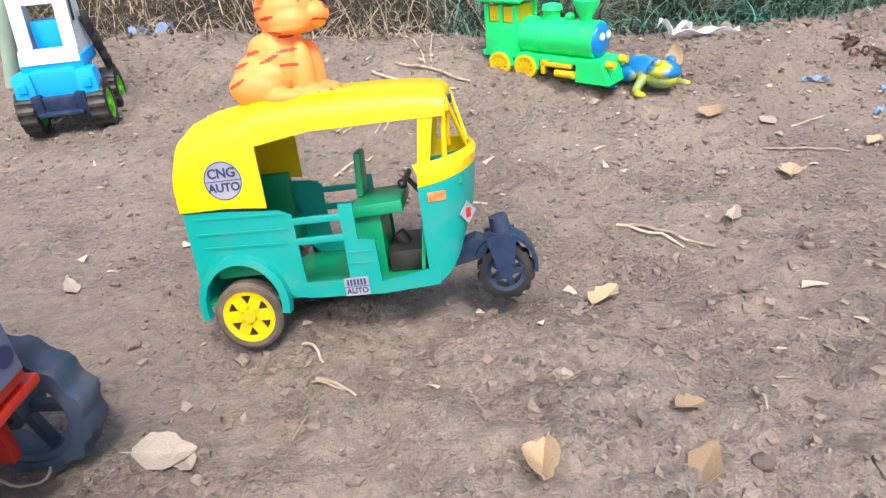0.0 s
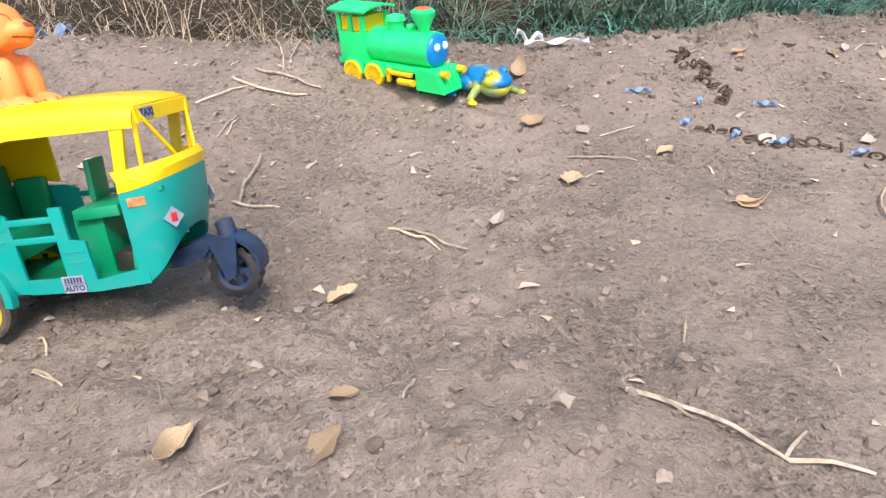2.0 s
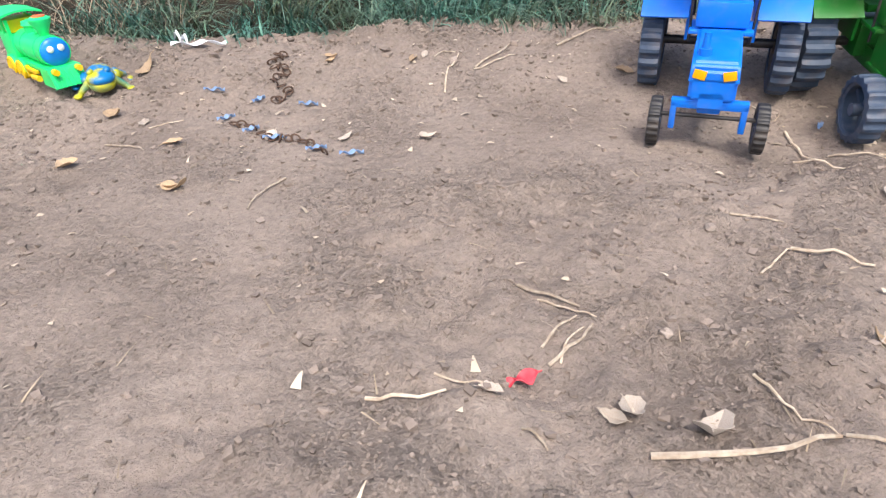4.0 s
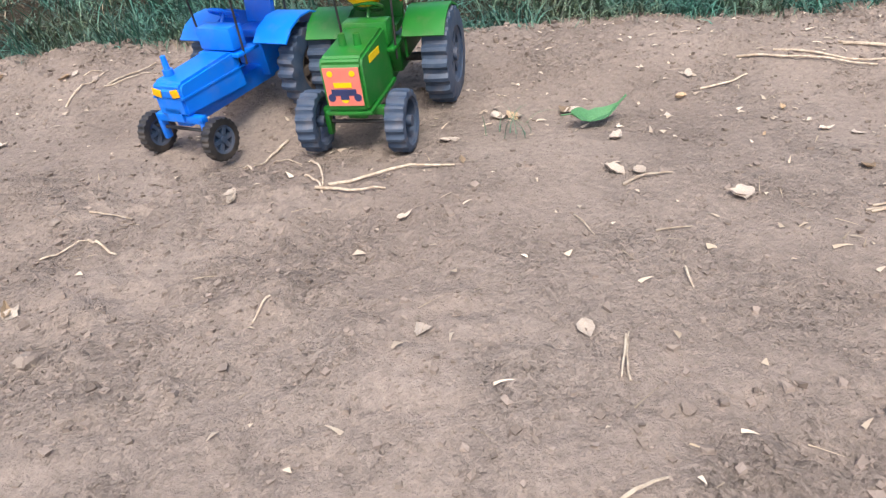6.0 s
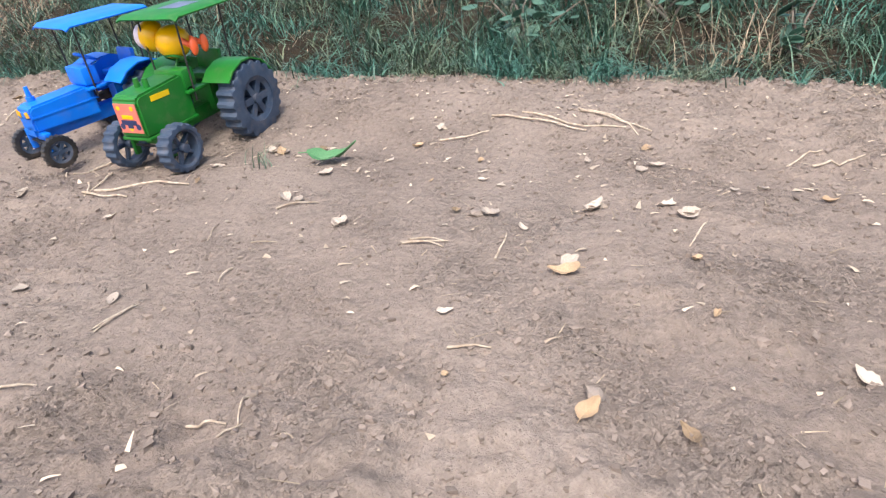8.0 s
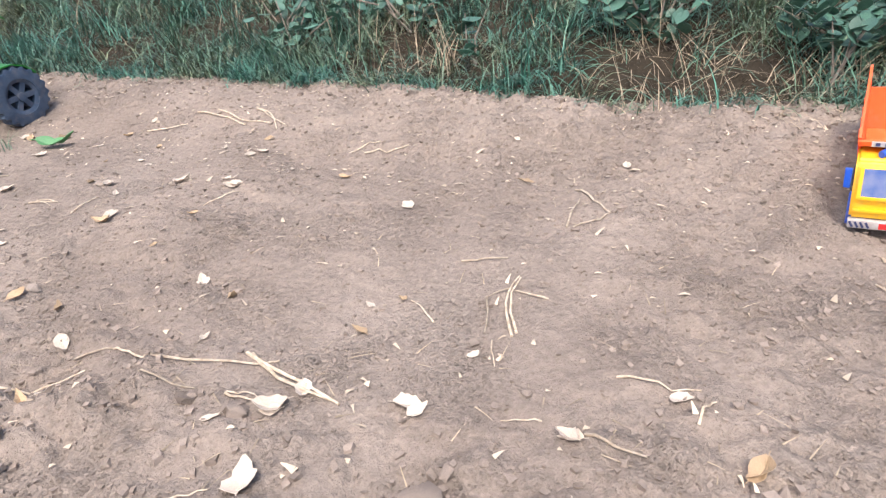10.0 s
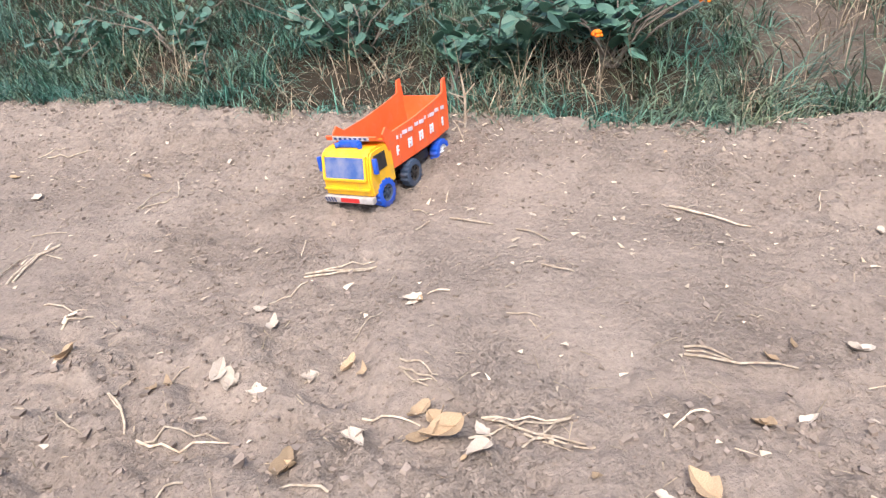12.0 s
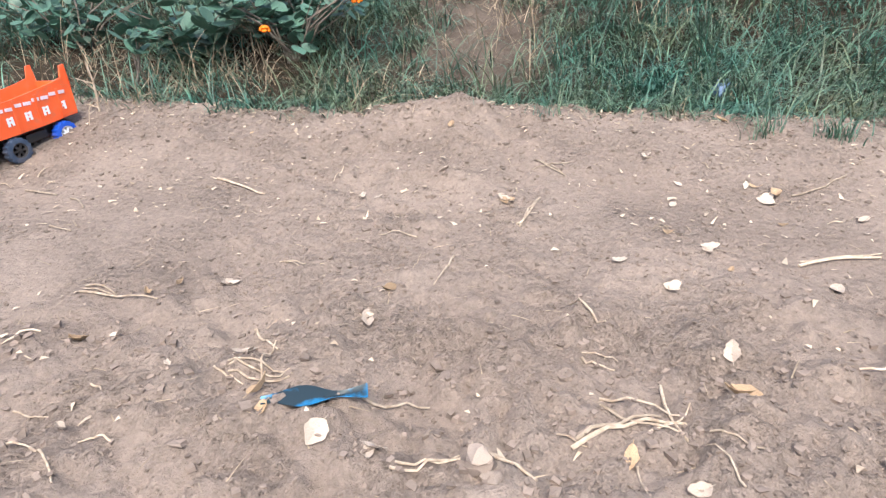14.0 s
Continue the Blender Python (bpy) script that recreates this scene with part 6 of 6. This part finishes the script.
def bare(x, y, b):
    hole = np.exp(-((x - 4.95) / 0.22) ** 2 - ((b - 0.55) / 0.35) ** 2) + 0.8 * np.exp(-((x - 3.62) / 0.16) ** 2 - ((b - 0.18) / 0.2) ** 2) + 0.6 * np.exp(-((x - 4.2) / 0.2) ** 2 - ((b - 0.2) / 0.2) ** 2)
    hole = hole + np.exp(-((x - 4.38) / 0.22) ** 2 - ((b - 0.42) / 0.25) ** 2)
    hole = hole + np.exp(-((x - 3.78) / 0.22) ** 2 - ((b - 0.30) / 0.30) ** 2) + 0.7 * sstep(4.5 * vnoise(x * 2.3 + 11, y * 2.3 + 5) - 0.75)
    return 1 - 0.95 * np.clip(hole, 0, 1)


def green_side(x, y, b):
    return bare(x, y, b) * (sstep((x - 0.35) / 0.5) + 0.25 * sstep((b - 0.5) / 0.4)) * (0.5 + 0.8 * sstep(0.5 + 2 * vnoise(x * 3.0, y * 3.0)))


def dry_side(x, y, b):
    return 0.17 + 0.83 * sstep((0.75 - x) / 0.4)


x, y, g = tufts(7200, 16, -0.7, 7.4, 0.0, 2.0, 1.4, 0.024, 5, green_side)
n = len(x)
back = y - np.interp(x, EDGE_X, EDGE_Y)
blades("grass", x, y, g.uniform(0.07, 0.21, n) * np.repeat(g.uniform(0.5, 1.35, n // 16), 16) * np.clip(0.40 + 4 * back, 0.45, 1.0), g.uniform(0.0022, 0.0050, n), np.repeat(g.uniform(-3.3, 0.3, n // 16), 16) + g.normal(0, 1.0, n), g.uniform(0.9, 2.5, n), GRASS, "dense tangled blue-green grass on the bank", "grass", tilt=np.clip(np.abs(g.normal(0.45, 0.45, n)), 0, 1.4))
x, y, g = tufts(4200, 7, -0.8, 7.2, -0.04, 1.5, 1.6, 0.035, 8, lambda x, y, b: (0.45 + 0.55 * bare(x, y, b)) * dry_side(x, y, b))
n = len(x)
blades("dry_grass", x, y, g.uniform(0.04, 0.14, n) * np.clip(0.35 + 2.5 * (y - np.interp(x, EDGE_X, EDGE_Y)), 0.35, 1.0), g.uniform(0.0014, 0.0032, n), g.uniform(-3.1, 3.1, n), g.uniform(0.5, 2.2, n), STRAW, "tangled dry straw-coloured grass and roots", "dry grass", tilt=np.clip(g.normal(0.95, 0.4, n), 0, 1.45))
x, y, g = tufts(1500, 9, -0.8, 7.2, -0.02, 1.3, 1.2, 0.03, 12, lambda x, y, b: 0.97 - bare(x, y, b) + 0.5 * sstep((0.9 - x) / 0.4))
n = len(x)
blades("dry_stems", x, y, g.uniform(0.08, 0.24, n), g.uniform(0.0012, 0.0034, n), g.uniform(-3.1, 3.1, n), g.uniform(0.3, 1.6, n), STRAW, "bleached dry stems and roots over the bare bank", "dry stems", tilt=np.clip(g.normal(0.8, 0.45, n), 0, 1.4))
for tx, ty, tn in ((5.09, 0.18, 26), (5.62, 0.06, 90), (5.50, 0.10, 50), (2.16, 0.27, 14)):
    g2 = np.random.RandomState(int(tx * 100))
    x, y = tx + g2.randn(tn) * 0.018, ty + g2.randn(tn) * 0.014
    blades("grass_tuft", x, y, g2.uniform(0.03, 0.09, tn), g2.uniform(0.0015, 0.003, tn), g2.uniform(-3.1, 3.1, tn), g2.uniform(0.8, 2.4, tn), GRASS, "small tuft of green grass on bare soil", "grass")
# straw bits lying flat on the soil, thicker along the edge
M = 4200
x = np.where(rs.rand(M) < 0.55, rs.uniform(2.6, 5.9, M), rs.uniform(-0.6, 5.8, M))
edge = np.interp(x, EDGE_X, EDGE_Y)
y = np.where(rs.rand(M) < 0.45, edge - np.abs(rs.randn(M)) * 0.07, rs.uniform(-0.75, 0.9, M))
y = np.minimum(y, edge + 0.03)
blades("straw_bits", x, y, rs.uniform(0.008, 0.035, M), rs.uniform(0.0008, 0.0020, M), rs.uniform(-3.1, 3.1, M), rs.uniform(0.05, 0.35, M), STRAW, "short straw bits and root fibres on soil", "straw", z0=ground_z(x, y) + 0.0012, tilt=rs.uniform(1.25, 1.5, M))


# ---- leafy plants on the bank ----
SHRUBLEAF = material("blue_green_leaf", (0.045, 0.112, 0.082), (0.075, 0.155, 0.112), 0.5, 30, 0.2, 120, per_object=0.35)
STEM = material("grey_brown_stem", (0.22, 0.18, 0.15), (0.12, 0.10, 0.08), 0.8, 60, 0.3, 200)
FRESH = [leaf_mesh("fresh", 40 + k, SHRUBLEAF) for k in range(3)]


def leafy_plant(name, x, y, stems, leaves, spread, height, size, seed, label, flowers=(), lift=0.0):
    """Branching stems from one foot, with pairs of ovate leaves along their upper parts."""
    q = random.Random(seed)
    r = root(name, pose(x, y, gz(x, y) - 0.01), label, "plant")
    ends = []
    for k in range(stems):
        a = q.uniform(0, 2 * math.pi)
        tip = Vector((math.cos(a) * spread * q.uniform(0.3, 1), math.sin(a) * spread * q.uniform(0.2, 0.8), height * q.uniform(0.6 + 0.3 * lift, 1.0)))
        mid = Vector((tip.x * 0.35, tip.y * 0.35, tip.z * 0.55)) + Vector((q.uniform(-1, 1), q.uniform(-1, 1), 0)) * spread * 0.12
        bm = bmesh.new()
        rod(bm, (q.uniform(-0.02, 0.02), q.uniform(-0.02, 0.02), 0), mid, 0.0042, 0.0026, 6)
        rod(bm, mid, tip, 0.0026, 0.0012, 6)
        part("stem", bm, STEM, r)
        ends.append((mid, tip))
    for k in range(leaves):
        mid, tip = ends[k % stems]
        u = q.uniform(-0.75 + lift, 1.0)
        p = mid.lerp(tip, u) + Vector((q.gauss(0, 1), q.gauss(0, 1), q.gauss(0, 0.7))) * spread * 0.10
        s = size * q.uniform(0.6, 1.15)
        if any(abs(p.x + x - fx) < 0.055 and p.y + y < fy + 0.04 and abs(p.z + gz(x, y) - fz) < 0.09 for fx, fy, fz in flowers):
            continue
        ob = new("leaf", FRESH[k % 3])
        ob.parent = r
        ob.matrix_basis = Matrix.Translation(p) @ pose(0, 0, 0, q.uniform(-35, 35), q.uniform(-10, 50), q.uniform(0, 360)) @ Matrix.Diagonal((s, s * 1.15, s, 1))
    for fx, fy, fz in flowers:
        bm = bmesh.new()
        for k in range(26):
            d = Vector((q.gauss(0, 1), q.gauss(0, 1), abs(q.gauss(0, 1)))).normalized() * 0.011
            ball(bm, d, (0.0042, 0.0042, 0.0032), (q.uniform(0, 90), q.uniform(0, 90), 0), 6)
        part("flower", bm, FLOWER, r, "round orange flower head", pose(fx - x, fy - y, fz - gz(x, y) + 0.01) @ Matrix.Diagonal((1.1, 1.1, 1.1, 1)))
        bm = bmesh.new()
        rod(bm, (0, 0, 0.04), (fx - x, fy - y, fz - gz(x, y) + 0.005), 0.0014, 0.0012, 5)
        part("flower_stalk", bm, STEM, r)


leafy_plant("flowering_shrub", 4.410, 0.780, 22, 420, 0.38, 0.25, 0.056, 3, "blue-green leafy shrub with round orange flowers on the bank", ((4.366, 0.660, 0.172), (4.622, 0.690, 0.238), (4.494, 0.710, 0.248)), lift=0.5)
leafy_plant("flowering_shrub", 3.66, 0.96, 10, 150, 0.34, 0.23, 0.050, 9, "blue-green leafy shrub with one orange flower", ((3.30, 0.92, 0.288),))
leafy_plant("flowering_shrub", 4.12, 0.80, 13, 200, 0.26, 0.20, 0.056, 31, "dense blue-green leafy shrub on the shaded bank")
leafy_plant("leafy_weed", 3.17, 0.86, 3, 12, 0.07, 0.16, 0.062, 14, "pale green broad-leaved weed on the grassy bank")
leafy_plant("leafy_weed", 4.000, 0.627, 4, 12, 0.06, 0.158, 0.052, 15, "young broad-leaved weed behind the toy truck", lift=0.9)
leafy_plant("leafy_weed", 2.55, 1.05, 6, 60, 0.34, 0.20, 0.045, 16, "low leafy weed above the grass")
leafy_plant("leafy_weed", 2.92, 1.15, 6, 60, 0.34, 0.20, 0.045, 17, "leafy weed at the top of bank")

# pale flakes of broken leaf
K = 2000
x = np.where(rs.rand(K) < 0.5, rs.uniform(2.0, 5.9, K), rs.uniform(-0.5, 5.8, K))
edge = np.interp(x, EDGE_X, EDGE_Y)
y = np.where(rs.rand(K) < 0.5, edge - rs.uniform(0.02, 0.5, K), rs.uniform(-0.72, 0.8, K))
y = np.minimum(y, edge - 0.01)
blades("leaf_flakes", x, y, 0.004 + 0.016 * rs.rand(K) ** 2.2, 0.003 + 0.007 * rs.rand(K) ** 1.6, rs.uniform(-3.1, 3.1, K), rs.uniform(0.2, 0.9, K), FLAKE, "small pale flakes of broken dry leaf", "leaf flakes", z0=ground_z(x, y) + 0.0016, seg=3, tilt=rs.uniform(0.95, 1.4, K))


def cord(points, r, label):
    """A thin loose cord through the given places."""
    bm = bmesh.new()
    fine = [Vector(a).lerp(Vector(b), k / 4) for a, b in zip(points, points[1:]) for k in range(4)] + [Vector(points[-1])]
    fine = [(fine[max(k - 1, 0)] + p + fine[min(k + 1, len(fine) - 1)]) / 3 for k, p in enumerate(fine)]
    for a, b in zip(fine, fine[1:]):
        rod(bm, a, b, r, seg=6)
    tagged(new("cord", mesh_of(bm, STRAWCORD)), label, "cord")


STRAWCORD = material("pale_cord", (0.45, 0.38, 0.28), None, 0.7)
cord([(0.10, 0.125, 0.05), (0.140, 0.108, 0.035), (0.168, 0.078, 0.015), (0.172, 0.058, 0.009), (0.152, 0.056, 0.009), (0.128, 0.072, 0.02), (0.10, 0.10, 0.05)], 0.0009, "thin pale cord looped beside the red tractor")
